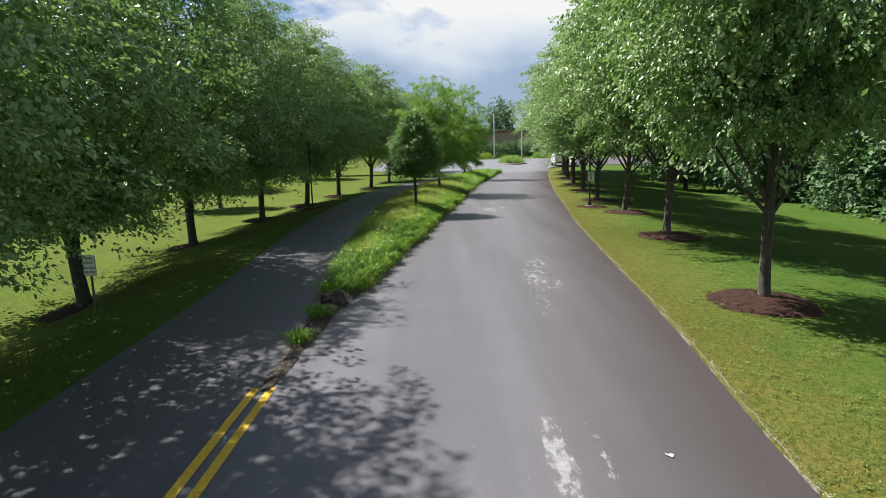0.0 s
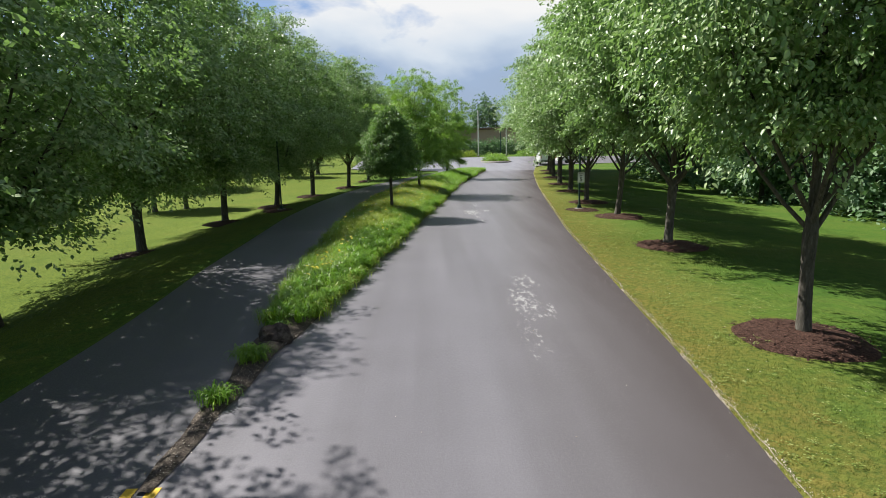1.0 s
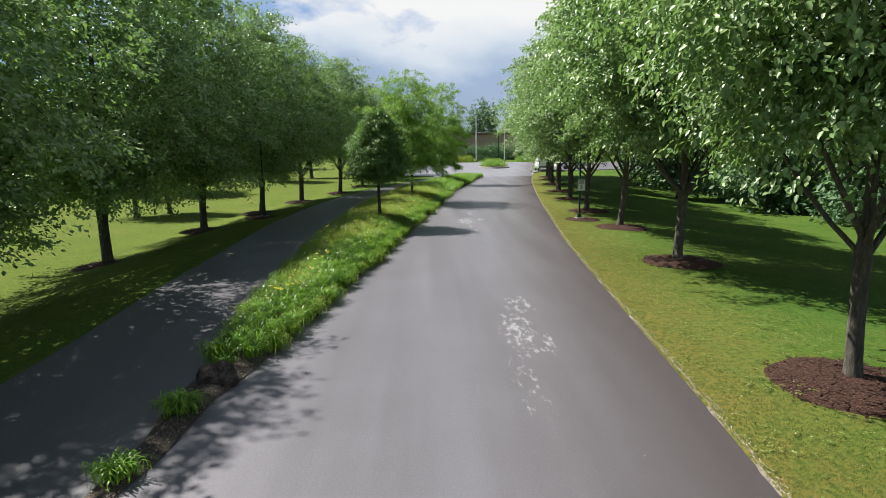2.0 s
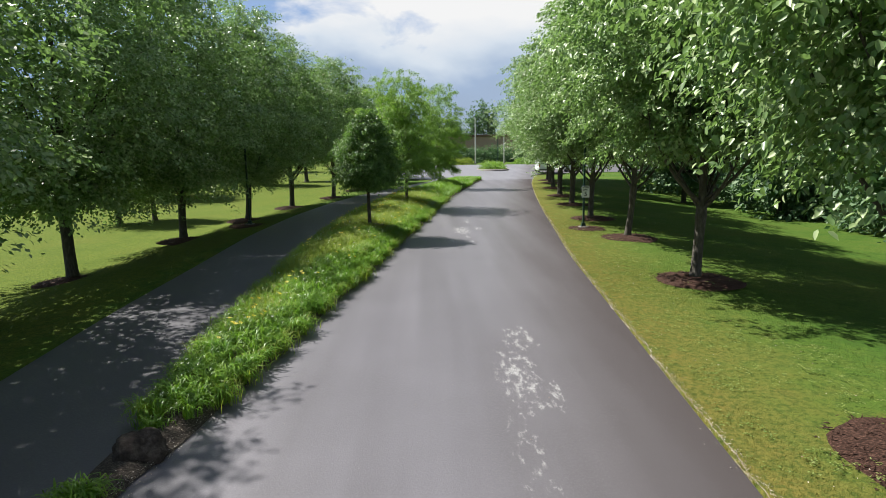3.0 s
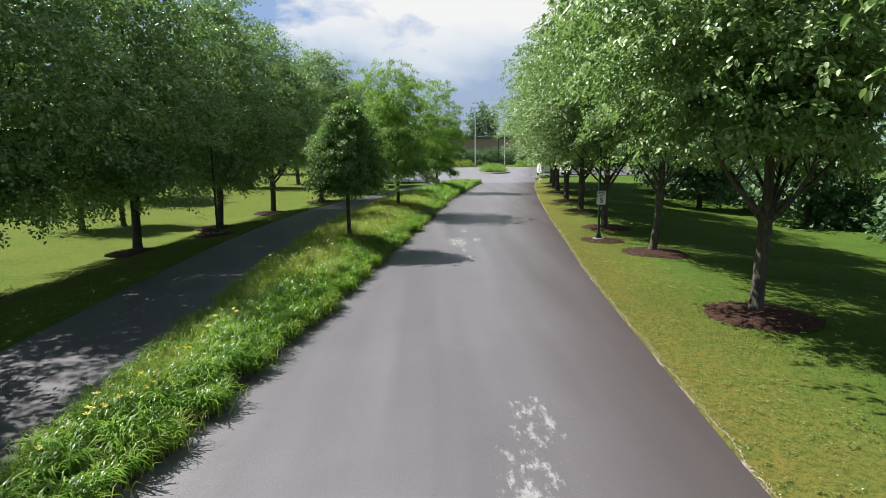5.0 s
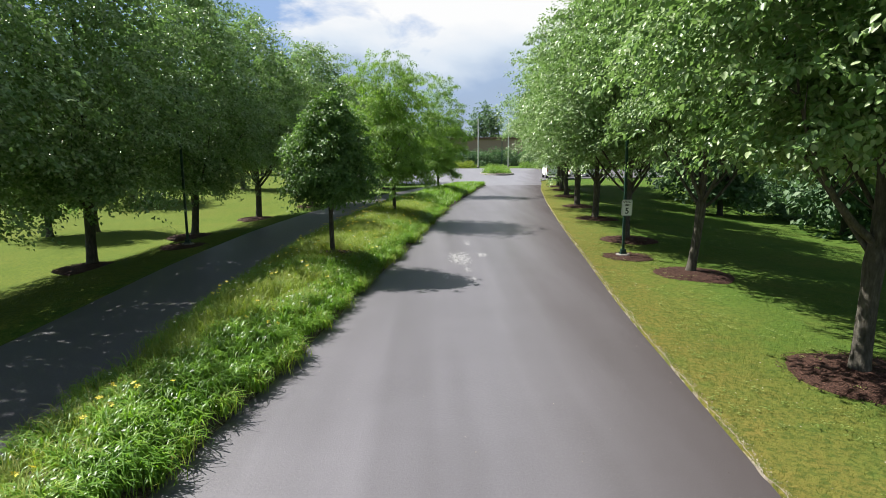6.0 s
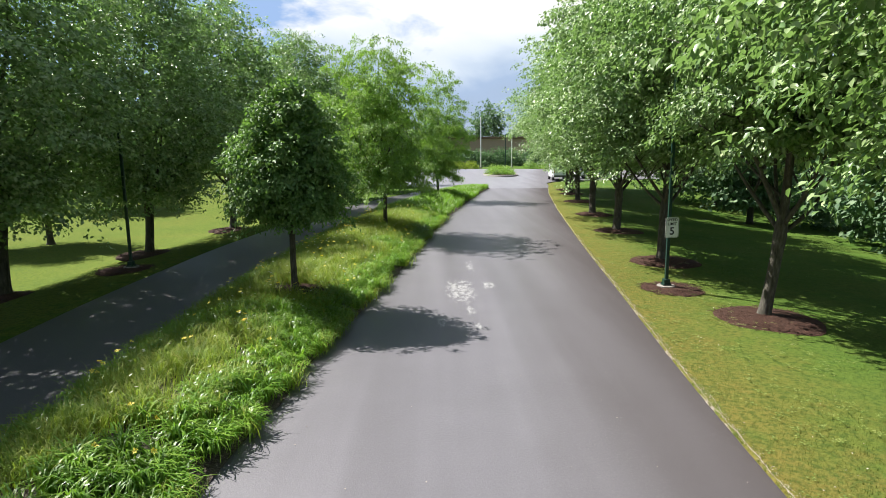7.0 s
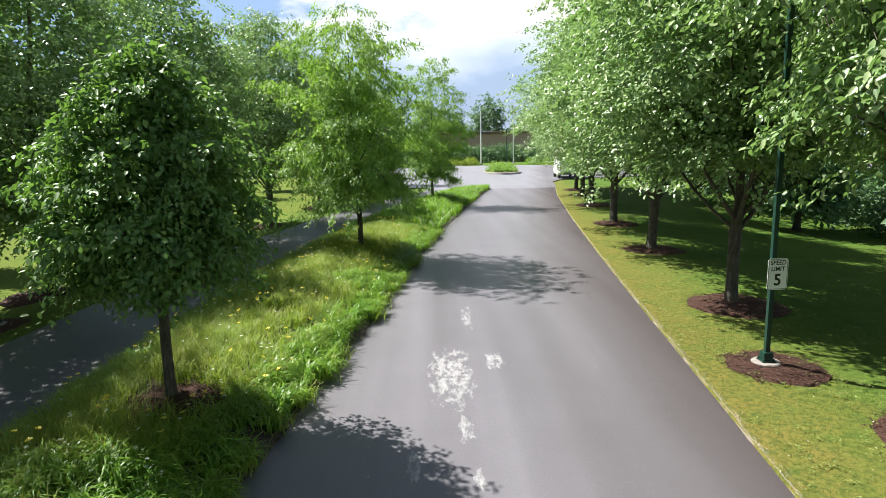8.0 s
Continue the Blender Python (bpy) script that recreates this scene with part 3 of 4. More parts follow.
def build_verge_weeds():
    """Low rosettes of clover and plantain in the dry verge."""
    rng = np.random.default_rng(17)
    n = 1900
    y = 1.5 + rng.uniform(0, 1, n) ** 1.3 * 36
    d = np.where(rng.random(n) < 0.75, rng.uniform(0.05, 2.6, n), rng.uniform(0.05, 5.0, n))
    x = edge_right(y) + d
    lump = np.array([noise.noise((a * 0.9, b * 0.9, 3.0)) for a, b in zip(x, y)])
    keep = lump > -0.05
    c = np.stack([x, y, height(x, y) + 0.03], 1)[keep]
    up = np.tile(np.array([[0.0, 0.0, 1.0]]), (len(c), 1))
    v, f = leaf_cloud(c, up * 0.05, 10, 0.028, rng, -0.05, 0.03, 0.1, 0.75, face=up)
    v[:, 2] = np.clip(v[:, 2], 0.030, 0.052)
    tagged(new("verge_weeds", mesh_of("verge_weeds", v, f, M_CLOVER)), "low green clover and weeds dotting the dry verge", "weeds", kind="stuff")



# ---- trees ----
def leaf_cloud(centres, dirs, per, leaf, rng, droop=0.5, spread=0.22, twig=0.45, aspect=0.6, curl=0.25, face=None, fine=False):
    """Leaves strung along short twigs that start at centres and run along dirs: each leaf is a blade folded along its midrib."""
    n = len(centres) * per
    c, d = np.repeat(centres, per, 0), np.repeat(dirs, per, 0)
    s = rng.uniform(0, 1, n)[:, None]
    base = c + d * s * twig + rng.normal(0, spread, (n, 3)) * np.array([1, 1, 0.7])
    base[:, 2] -= droop * 0.25 * s[:, 0] ** 2
    way = d * 0.6 + rng.normal(0, 0.6, (n, 3))
    way[:, 2] -= droop * 1.1
    way /= np.linalg.norm(way, axis=1)[:, None]
    up = (np.array([0, 0, 1.0]) if face is None else np.repeat(face, per, 0)) + rng.normal(0, 0.65 if face is None else 0.42, (n, 3))
    side = np.cross(way, up)
    side /= np.linalg.norm(side, axis=1)[:, None] + 1e-6
    nor = np.cross(side, way)
    ln = leaf * rng.uniform(0.7, 1.25, n)[:, None]
    w = ln * aspect * 0.5
    if fine:
        tip = base + way * ln - nor * ln * 0.12
        ribs = [base]
        for sgn in (1, -1):
            ribs += [base + way * ln * 0.25 + sgn * side * w * 0.85 + nor * w * curl, base + way * ln * 0.65 + sgn * side * w * 0.8 + nor * w * curl * 0.6]
        v = np.stack([*ribs, tip], 1)
        f = (np.arange(n)[:, None, None] * 6 + np.array([[0, 1, 2], [0, 2, 5], [0, 5, 4], [0, 4, 3]])[None]).reshape(-1, 3)
        return v.reshape(-1, 3), f
    v = np.stack([base, base + way * ln * 0.45 + side * w + nor * w * curl, base + way * ln, base + way * ln * 0.45 - side * w + nor * w * curl], 1)
    f = (np.arange(n)[:, None, None] * 4 + np.array([[0, 1, 2], [0, 2, 3]])[None]).reshape(-1, 3)
    return v.reshape(-1, 3), f


def crown_radius(h, kind):
    """Half-width of a crown at the share h of its height."""
    if kind == "oval":
        low = 0.36 + 0.64 * np.power(np.clip(h / 0.28, 0, 1), 0.8)
        return low * np.power(1 - np.power(np.clip((h - 0.24) / 0.80, 0, 0.99), 1.5), 0.7)
    if kind == "broad":
        low = 0.4 + 0.6 * np.power(np.clip(h / 0.26, 0, 1), 0.8)
        return low * np.power(1 - np.power(np.clip((h - 0.24) / 0.80, 0, 0.99), 2.3), 0.6)
    if kind == "young":
        return np.clip(1.85 * np.power(np.clip(h, 0, 1) + 0.07, 0.48) * np.power(np.clip(1.02 - h, 0, 1), 0.85), 0, 1)
    return np.clip(1.5 * np.power(np.clip(h, 0, 1) + 0.05, 0.5) * np.power(np.clip(1.05 - h, 0, 1), 0.6), 0, 1)


def limb_path(start, goal, rng, sag=0.12, steps=7):
    a, b = Vector(start), Vector(goal)
    mid = a.lerp(b, 0.5) + Vector((0, 0, -sag * (b - a).length)) + Vector(rng.normal(0, 0.06, 3)) * (b - a).length
    return [(1 - t) ** 2 * a + 2 * t * (1 - t) * mid + t * t * b for t in (k / (steps - 1) for k in range(steps))]


def build_tree(name, label, seed, top, base, radius, trunk_r, fork, boughs, clusters, per, leaf, leaf_mat, kind="oval", limbs=11, droop=0.5, spread=0.09, pad=0.72, flat=0.3, sides=10, skirt=0.0, aspect=0.6, twig=0.3, core=0, core_leaf=0.17, hang_to=None, uneven=0.0, fine=False):
    """A tree at the origin: trunk, limbs with their branches, and a crown of leafy boughs, each an arching pad of separate leaves."""
    rng = np.random.default_rng(seed)
    ob = thing(name, pose(0, 0, 0), label, "tree")
    lean = rng.normal(0, 0.05, 2)

    def axis(z):
        return Vector((lean[0] * z * 0.35 + 0.05 * math.sin(z * 1.1 + seed), lean[1] * z * 0.35 + 0.05 * math.cos(z * 0.9 + seed), z))

    zs = [-0.08, 0.03, 0.12, 0.3, 0.7, 1.1, fork, fork + 0.35]
    rs = [1.75, 1.45, 1.2, 1.06, 1.0, 0.97, 1.12, 0.8]
    zs += list(np.linspace(fork + 0.9, top * 0.9, 6))
    rs += list(np.linspace(0.68, 0.10, 6))
    v, f = tube([axis(z) - axis(0) if z >= 0 else Vector((0, 0, z)) for z in zs], [trunk_r * r for r in rs], sides)
    part("trunk", mesh_of("trunk", v, f, M_BARK, True), M_BARK, ob)
    # boughs spiral up the crown; a share of them sits deeper inside
    n = boughs
    h = np.clip((np.arange(n) + rng.uniform(0, 1, n)) / n, 0, 1) ** 1.2
    az = np.arange(n) * 2.39996 + rng.normal(0, 0.25, n)
    deep = rng.random(n) < 0.25
    size = pad * radius / 2.7 * rng.uniform(0.7, 1.3, n) * (1.05 - 0.45 * h)
    out = radius * crown_radius(h, kind) * np.where(deep, rng.uniform(0.3, 0.6, n), rng.uniform(0.93 - uneven, 1.12, n)) - size * 0.55
    out = np.maximum(out, 0.05)
    mid = np.stack([out * np.cos(az), out * np.sin(az), base + 0.1 + h * (top - base - 0.25)], 1)
    o = np.stack([np.cos(az), np.sin(az), np.zeros(n)], 1)
    tan = np.stack([-np.sin(az), np.cos(az), np.zeros(n)], 1)
    pitch = -0.15 + 0.85 * h + rng.normal(0, 0.16, n)
    along = o * np.cos(pitch)[:, None] + np.array([0, 0, 1.0]) * np.sin(pitch)[:, None]
    nor = np.cross(along, tan)
    nor *= np.sign(nor[:, 2:3])
    which = rng.choice(n, clusters, p=size ** 2 / (size ** 2).sum())
    rho, th = np.sqrt(rng.random(clusters)), rng.uniform(0, 2 * np.pi, clusters)
    u, w = rho * np.cos(th), rho * np.sin(th)
    sz = size[which]
    rag = 1 + 0.28 * np.sin(th * 3 + which * 1.7) + 0.15 * np.sin(th * 7 + which)
    c = mid[which] + along[which] * (u * sz * 1.25 * rag)[:, None] + tan[which] * (w * sz * rag)[:, None]
    c = c + nor[which] * (flat * sz * (1 - 1.5 * rho ** 2) + rng.normal(0, 0.05, clusters) * sz)[:, None]
    c[:, 2] -= 0.35 * sz * np.clip(u, 0, 2) ** 2 * droop
    if skirt:
        lowb = np.clip(1 - h[which] / 0.22, 0, 1)
        hang = np.clip(0.25 + 1.6 * np.array([noise.noise((math.cos(q) * 1.6, math.sin(q) * 1.6, seed)) for q in az]), 0, 1.2)
        if hang_to is not None:
            hang = 0.08 * hang + 1.1 * np.clip(np.cos(az - hang_to), 0, 1) ** 1.5
        hang = hang[which]
        c[:, 2] -= skirt * lowb * hang * np.clip(0.4 + u, 0, 1.4)
    c[:, 0] += lean[0] * c[:, 2] * 0.35
    c[:, 1] += lean[1] * c[:, 2] * 0.35
    d = along[which] * u[:, None] + tan[which] * w[:, None] + o[which] * 0.35
    d /= np.linalg.norm(d, axis=1)[:, None] + 1e-6
    face = nor[which] * 0.9 + d * 0.55
    lv, lf = leaf_cloud(c, d, per, leaf, rng, droop, spread, twig, aspect, face=face, fine=fine)
    # mostly unseen larger leaves added inside to block light and darken the crown
    if core:
        ch = rng.beta(1.3, 1.6, core)
        ca, cd = rng.uniform(0, 2 * np.pi, core), np.sqrt(rng.uniform(0.04, 0.58, core))
        cr_ = radius * crown_radius(ch, kind) * cd
        cc = np.stack([cr_ * np.cos(ca) + lean[0] * 1.6, cr_ * np.sin(ca) + lean[1] * 1.6, base + 0.55 + ch * (top - base) * 0.84], 1)
        iv, jf = leaf_cloud(cc, np.stack([np.cos(ca), np.sin(ca), ca * 0], 1), 1, core_leaf * radius / 2.65, rng, 0.3, 0.05, 0.1, 0.75)
        lf = np.concatenate([lf, jf + len(lv)])
        lv = np.concatenate([lv, iv])
    part("crown", mesh_of("crown", lv, lf, leaf_mat), leaf_mat, ob)
    ob.children[-1]["kind"] = "stuff"
    # limbs rise from the fork; each carries branches that run out to the boughs beside it
    for i in range(limbs):
        a = i * 2.4 + rng.uniform(-0.3, 0.3)
        z0 = fork + (0.06 * i if i < 6 else (i - 4) / limbs * (top - fork) * 0.5)
        hz = min(0.94, max(0.08, ((z0 - base) / (top - base)) + rng.uniform(0.24, 0.46)))
        reach = radius * float(crown_radius(np.array([hz]), kind)[0]) * 0.62
        goal = Vector((reach * math.cos(a), reach * math.sin(a), base + hz * (top - base)))
        start = axis(z0) - axis(0)
        path = limb_path(start, goal, rng, 0.09)
        r0 = trunk_r * (0.46 if i < 6 else 0.3) * rng.uniform(0.8, 1.15)
        v, f = tube(path, [r0 * (1 - 0.86 * k / 6) for k in range(7)], 6)
        for b in range(6):
            q = path[2 + b % 5]
            goal_b = mid[np.argsort(((mid - np.array(q)) ** 2).sum(1))[rng.integers(0, 9)]]
            bv, bf = tube(limb_path(q, goal_b, rng, 0.08, 4), [r0 * 0.32, r0 * 0.24, r0 * 0.15, r0 * 0.06], 4)
            f += [tuple(k + len(v) for k in face_) for face_ in bf]
            v += bv
        part("limb", mesh_of("limb", v, f, M_BARK, True), M_BARK, ob)
    return ob


def set_row(models, spots, group, reach=1.0):
    """Copies of the models at (x, y, width scale, height scale, turn); reach lengthens the crowns along the drive."""
    rng = random.Random(len(spots) * 7 + len(group))
    for i, (x, y, w, h, r) in enumerate(spots):
        z = float(height(np.array(x), np.array(y)))
        long = w * reach
        m = pose(x, y, z + 0.01, rng.uniform(-1.5, 1.5), rng.uniform(-1.5, 1.5), r) @ Matrix.Diagonal((long, w, h, 1) if r in (90, 270) else (w, long, h, 1))
        tagged(copy_thing(models[i % len(models)], m), group=group)


def drop_model(ob):
    for o in (*ob.children_recursive, ob):
        bpy.data.objects.remove(o)


ROW_RIGHT = [(5.88, 8.25, 1.04, 1.03, 0), (7.1, 16.2, 1.2, 1.04, 0), (7.8, 22.9, 1.12, 1.1, 0), (8.17, 28.76, 1.25, 1.02, 0)]
ROW_RIGHT_FAR = [(8.95, 35.4, 1.22, 1.0, 0), (9.8, 42.0, 1.32, 1.02, 90), (11.1, 50.2, 1.3, 1.0, 180), (12.3, 57.2, 1.28, 1.02, 270), (13.1, 62.2, 1.15, 1.0, 90)]
ROW_LEFT = [(-7.9, 5.0, 1.32, 1.17, 180), (-9.15, 12.8, 1.48, 1.24, 0), (-9.6, 20.6, 1.4, 1.22, 90), (-8.65, 26.4, 1.3, 1.12, 270), (-7.72, 31.8, 1.22, 1.04, 180)]
ROW_LEFT_FAR = [(-6.97, 37.9, 1.15, 1.0, 0), (-5.55, 44.5, 1.15, 0.98, 90), (-5.0, 54.0, 1.1, 0.92, 270), (-3.0, 62.0, 1.0, 0.9, 0)]


def build_row_trees():
    text = "mature avenue tree with dense dark green leaves and grey-brown trunk"
    models = [build_tree("avenue_tree", text, 11 + i, 9.7, 2.85, 2.72, 0.092, 1.45, 190, 5600, 13, 0.088, M_LEAF, "oval", 14, 0.75, 0.05, 0.62, 0.55, skirt=0.1, core=7500, core_leaf=0.13, hang_to=0.1, uneven=0.16, fine=True) for i in range(3)]
    set_row(models[:1], ROW_RIGHT[:1], "avenue trees on the sunny lawn", 0.98)
    set_row(models[1:] + models[:1], ROW_RIGHT[1:], "avenue trees on the sunny lawn", 1.15)
    for m in models:
        drop_model(m)
    models = [build_tree("avenue_tree", text, 21 + i, 9.7, 1.8, 2.8, 0.105, 1.5, 180, 5200, 13, 0.085, M_LEAF, "oval", 12, 0.75, 0.055, 0.66, 0.5, skirt=0.12, core=7000, core_leaf=0.13, uneven=0.14) for i in range(3)]
    set_row(models, ROW_LEFT, "avenue trees beside the shaded lane", 1.22)
    for m in models:
        drop_model(m)
    models = [build_tree("avenue_tree", text, 31 + i, 9.7, 2.6, 2.7, 0.12, 1.5, 140, 3900, 13, 0.095, M_LEAF, "broad", 9, 0.7, 0.07, 0.72, 0.5, sides=7, skirt=0.2, core=6000, uneven=0.12) for i in range(2)]
    set_row(models, [(5.6, 0.4, 0.95, 1.0, 90)] + ROW_RIGHT_FAR, "avenue trees on the sunny lawn", 1.25)
    set_row(models, ROW_LEFT_FAR, "avenue trees beside the shaded lane", 1.2)
    for m in models:
        drop_model(m)
    # the lawns' outer trees
    models = [build_tree("avenue_tree", "mature tree shading the far side of the lawn", 41 + i, 9.7, 1.9, 2.7, 0.2, 1.6, 90, 900, 14, 0.16, M_LEAF, "oval", 8, 0.6, 0.16, 0.85, sides=7, skirt=0.6, core=2600, core_leaf=0.3) for i in range(2)]
    back = [(-16.6, 37.0, 0.72, 0.8, 10), (-15.3, 38.6, 0.68, 0.8, 80), (-21.0, 54.0, 1.1, 1.0, 150), (-15.5, 63.0, 1.0, 1.0, 20), (-27.5, 24.0, 1.1, 1.0, 300), (-12.5, 70.0, 1.0, 1.0, 90), (-6.5, 71.0, 1.0, 1.0, 250), (-2.0, 72.5, 0.9, 0.9, 170)]
    set_row(models, back, "outer trees across the lawn")
    for m in models:
        drop_model(m)


build_row_trees()


def build_median_trees():
    t = build_tree("young_tree", "small round-headed young tree in the planted median", 51, 3.95, 1.42, 1.18, 0.058, 1.15, 120, 3000, 12, 0.072, M_LEAF_YOUNG, "young", 9, 0.6, 0.04, 0.72, 0.45, twig=0.16, core=3200, core_leaf=0.2, uneven=0.1, fine=True)
    t.matrix_basis = pose(-1.03, 23.65, float(median_height(-1.03, 23.65)), 0, 0, 200)
    t = build_tree("locust_tree", "airy light-green feathery tree in the median", 52, 6.6, 1.5, 2.6, 0.075, 1.6, 52, 1900, 30, 0.1, M_LEAF_LOCUST, "locust", 10, 0.9, 0.06, 0.98, 0.16, aspect=0.36, twig=0.28, core=1500, core_leaf=0.14)
    t.matrix_basis = pose(-0.1, 34.4, float(median_height(-0.1, 34.4)), 0, 0, 70)
    t = build_tree("locust_tree", "lower light-green feathery tree near the median's end", 53, 8.0, 1.3, 2.3, 0.08, 1.4, 46, 1000, 34, 0.115, M_LEAF_LOCUST, "locust", 9, 0.9, 0.08, 0.98, 0.16, aspect=0.38, twig=0.3, core=1500, core_leaf=0.16)
    t.matrix_basis = pose(2.1, 51.5, float(median_height(2.1, 51.5)), 0, 0, 10)


build_median_trees()


# ---- mulch beds ----
def build_mulch_bed(x, y, radius, seed, lift=0.10, ground=None):
    rng = np.random.default_rng(seed)
    rings, seg = 6, 28
    v, f = [(0, 0, lift)], []
    for j in range(1, rings + 1):
        s = j / rings
        for i in range(seg):
            a = 2 * math.pi * i / seg
            r = radius * s * (1 + 0.10 * noise.noise((math.cos(a) * 1.5, math.sin(a) * 1.5, seed)))
            z = lift * (1 - s ** 2.4) + 0.02 * noise.noise((r * math.cos(a) * 6, r * math.sin(a) * 6, seed)) - (0.03 if j == rings else 0)
            v.append((r * math.cos(a), r * math.sin(a), z))
    f += [(0, 1 + i, 1 + (i + 1) % seg) for i in range(seg)]
    for j in range(rings - 1):
        for i in range(seg):
            a, b = 1 + j * seg + i, 1 + j * seg + (i + 1) % seg
            f.append((a, a + seg, b + seg, b))
    z = float(height(np.array(x), np.array(y))) if ground is None else ground
    ob = thing("mulch_bed", pose(x, y, z + 0.03), "low ring of red-brown shredded bark mulch", "mulch", "mulch rings under trees")
    part("mound", mesh_of("mound", v, f, M_MULCH, True), M_MULCH, ob)
    # loose shreds
    n = 420
    rr, aa = radius * np.sqrt(rng.random(n)) * 1.03, rng.uniform(0, 2 * np.pi, n)
    sv, sf = [], []
    for k in range(n):
        px, py = rr[k] * math.cos(aa[k]), rr[k] * math.sin(aa[k])
        pz = lift * (1 - min(1, rr[k] / radius) ** 2.4) + 0.012
        t, ln, w = rng.uniform(0, math.pi), rng.uniform(0.03, 0.085), rng.uniform(0.006, 0.015)
        dx, dy, tilt = math.cos(t) * ln, math.sin(t) * ln, rng.uniform(-0.02, 0.025)
        b = len(sv)
        sv += [(px - dx - dy / ln * w, py - dy + dx / ln * w, pz - tilt), (px - dx + dy / ln * w, py - dy - dx / ln * w, pz - tilt), (px + dx, py + dy, pz + tilt + 0.006)]
        sf.append((b, b + 1, b + 2))
    p = part("shredded_bark", mesh_of("shreds", sv, sf, M_MULCH), M_MULCH, ob)
    p["kind"] = "stuff"


for i, (x, y, w, h, r) in enumerate(ROW_RIGHT + ROW_RIGHT_FAR + ROW_LEFT[1:] + ROW_LEFT_FAR):
    dx, dy = (-0.14, 0.08) if i == 0 else (0.2, 0.35) if x < -8.1 else (0, 0.05)
    build_mulch_bed(x + dx, y - dy, 1.0, 100 + i)
build_mulch_bed(7.0, 25.27, 0.72, 90, 0.05)
build_mulch_bed(-6.7, 28.4, 0.78, 91, 0.05)
build_mulch_bed(-0.98, 23.6, 0.56, 92, 0.06, float(median_height(-1.03, 23.65)))


# ---- signs and lamp posts ----
def letters(text, size, at, parent, name="lettering"):
    cu = bpy.data.curves.new(name, "FONT")
    cu.body, cu.size, cu.align_x, cu.align_y = text, size, "CENTER", "CENTER"
    cu.extrude, cu.offset = 0.0012, size * 0.018
    ob = new(name, cu)
    dg = bpy.context.evaluated_depsgraph_get()
    me = bpy.data.meshes.new_from_object(ob.evaluated_get(dg))
    bpy.data.objects.remove(ob)
    me.materials.clear()
    me.materials.append(M_SIGN_BLACK)
    return part(name, me, M_SIGN_BLACK, parent, at=at)


def sign_panel(parent, at, lines, w=0.305, h=0.457):
    """A flat metal panel with a black border and its lettering; it faces -y in its own frame."""
    bm = box(w, 0.004, h)
    ver = [e for e in bm.edges if abs(e.verts[0].co.y - e.verts[1].co.y) > 0.002]
    bmesh.ops.bevel(bm, geom=ver, offset=0.022, segments=4, affect="EDGES")
    panel = part("sign_panel", bm, M_SIGN_WHITE, parent, "white metal sign panel", at)
    for sx, sz, px, pz in ((w - 0.04, 0.006, 0, h / 2 - 0.012), (w - 0.04, 0.006, 0, -h / 2 + 0.012), (0.006, h - 0.04, w / 2 - 0.012, 0), (0.006, h - 0.04, -w / 2 + 0.012, 0)):
        part("border_line", box(sx, 0.002, sz, (px, -0.0032, pz)), M_SIGN_BLACK, panel)
    for text, size, z in lines:
        letters(text, size, pose(0, -0.0032, z, 90, 0, 0), panel)
    return panel


def build_lamp_post(x, y, label, tall=5.2):
    z = float(height(np.array(x), np.array(y)))
    ob = thing("lamp_post", pose(x, y, z), label, "lamp post", "green lamp posts")
    part("footing", lathe([(0.2, -0.1), (0.2, 0.09), (0.185, 0.105)], 24), M_CONCRETE, ob, "round concrete footing")
    part("base_plate", box(0.19, 0.19, 0.02, (0, 0, 0.115), 0.004), M_GREEN_METAL, ob)
    for sx in (-0.075, 0.075):
        for sy in (-0.075, 0.075):
            part("bolt", lathe([(0.012, 0.12), (0.012, 0.15), (0.008, 0.155)], 6), M_GREEN_METAL, ob, at=pose(sx, sy, 0))
    part("base_cover", box(0.14, 0.14, 0.12, (0, 0, 0.185), 0.012), M_GREEN_METAL, ob)
    part("pole", box(0.068, 0.068, tall - 0.2, (0, 0, 0.2 + (tall - 0.2) / 2), 0.008), M_GREEN_METAL, ob, "square dark green steel pole")
    return ob


post = build_lamp_post(6.93, 25.31, "dark green square lamp post carrying a white speed sign")
sign_panel(post, pose(0.05, -0.05, 1.42, 0, 0, 4), [("SPEED", 0.088, 0.165), ("LIMIT", 0.088, 0.075), ("5", 0.235, -0.09)])
for bz in (1.26, 1.58):
    part("sign_bracket", box(0.12, 0.012, 0.03, (0.02, -0.043, bz), 0.003), M_POST, post)
build_lamp_post(-6.65, 28.5, "dark green square lamp post standing in the shaded lawn")


def build_low_sign():
    x, y = -7.57, 10.6
    z = float(height(np.array(x), np.array(y)))
    ob = thing("traffic_sign", pose(x, y, z, 0, 0, -6), "small white one-way sign with black letters on a short post", "sign")
    part("post", box(0.045, 0.03, 1.32, (0, 0.02, 0.60), 0.004), M_POST, ob, "short dark metal post")
    sign_panel(ob, pose(0, 0, 1.02), [("ONE", 0.085, 0.16), ("WAY", 0.085, 0.06), ("DO NOT", 0.07, -0.05), ("ENTER", 0.078, -0.15)])


build_low_sign()


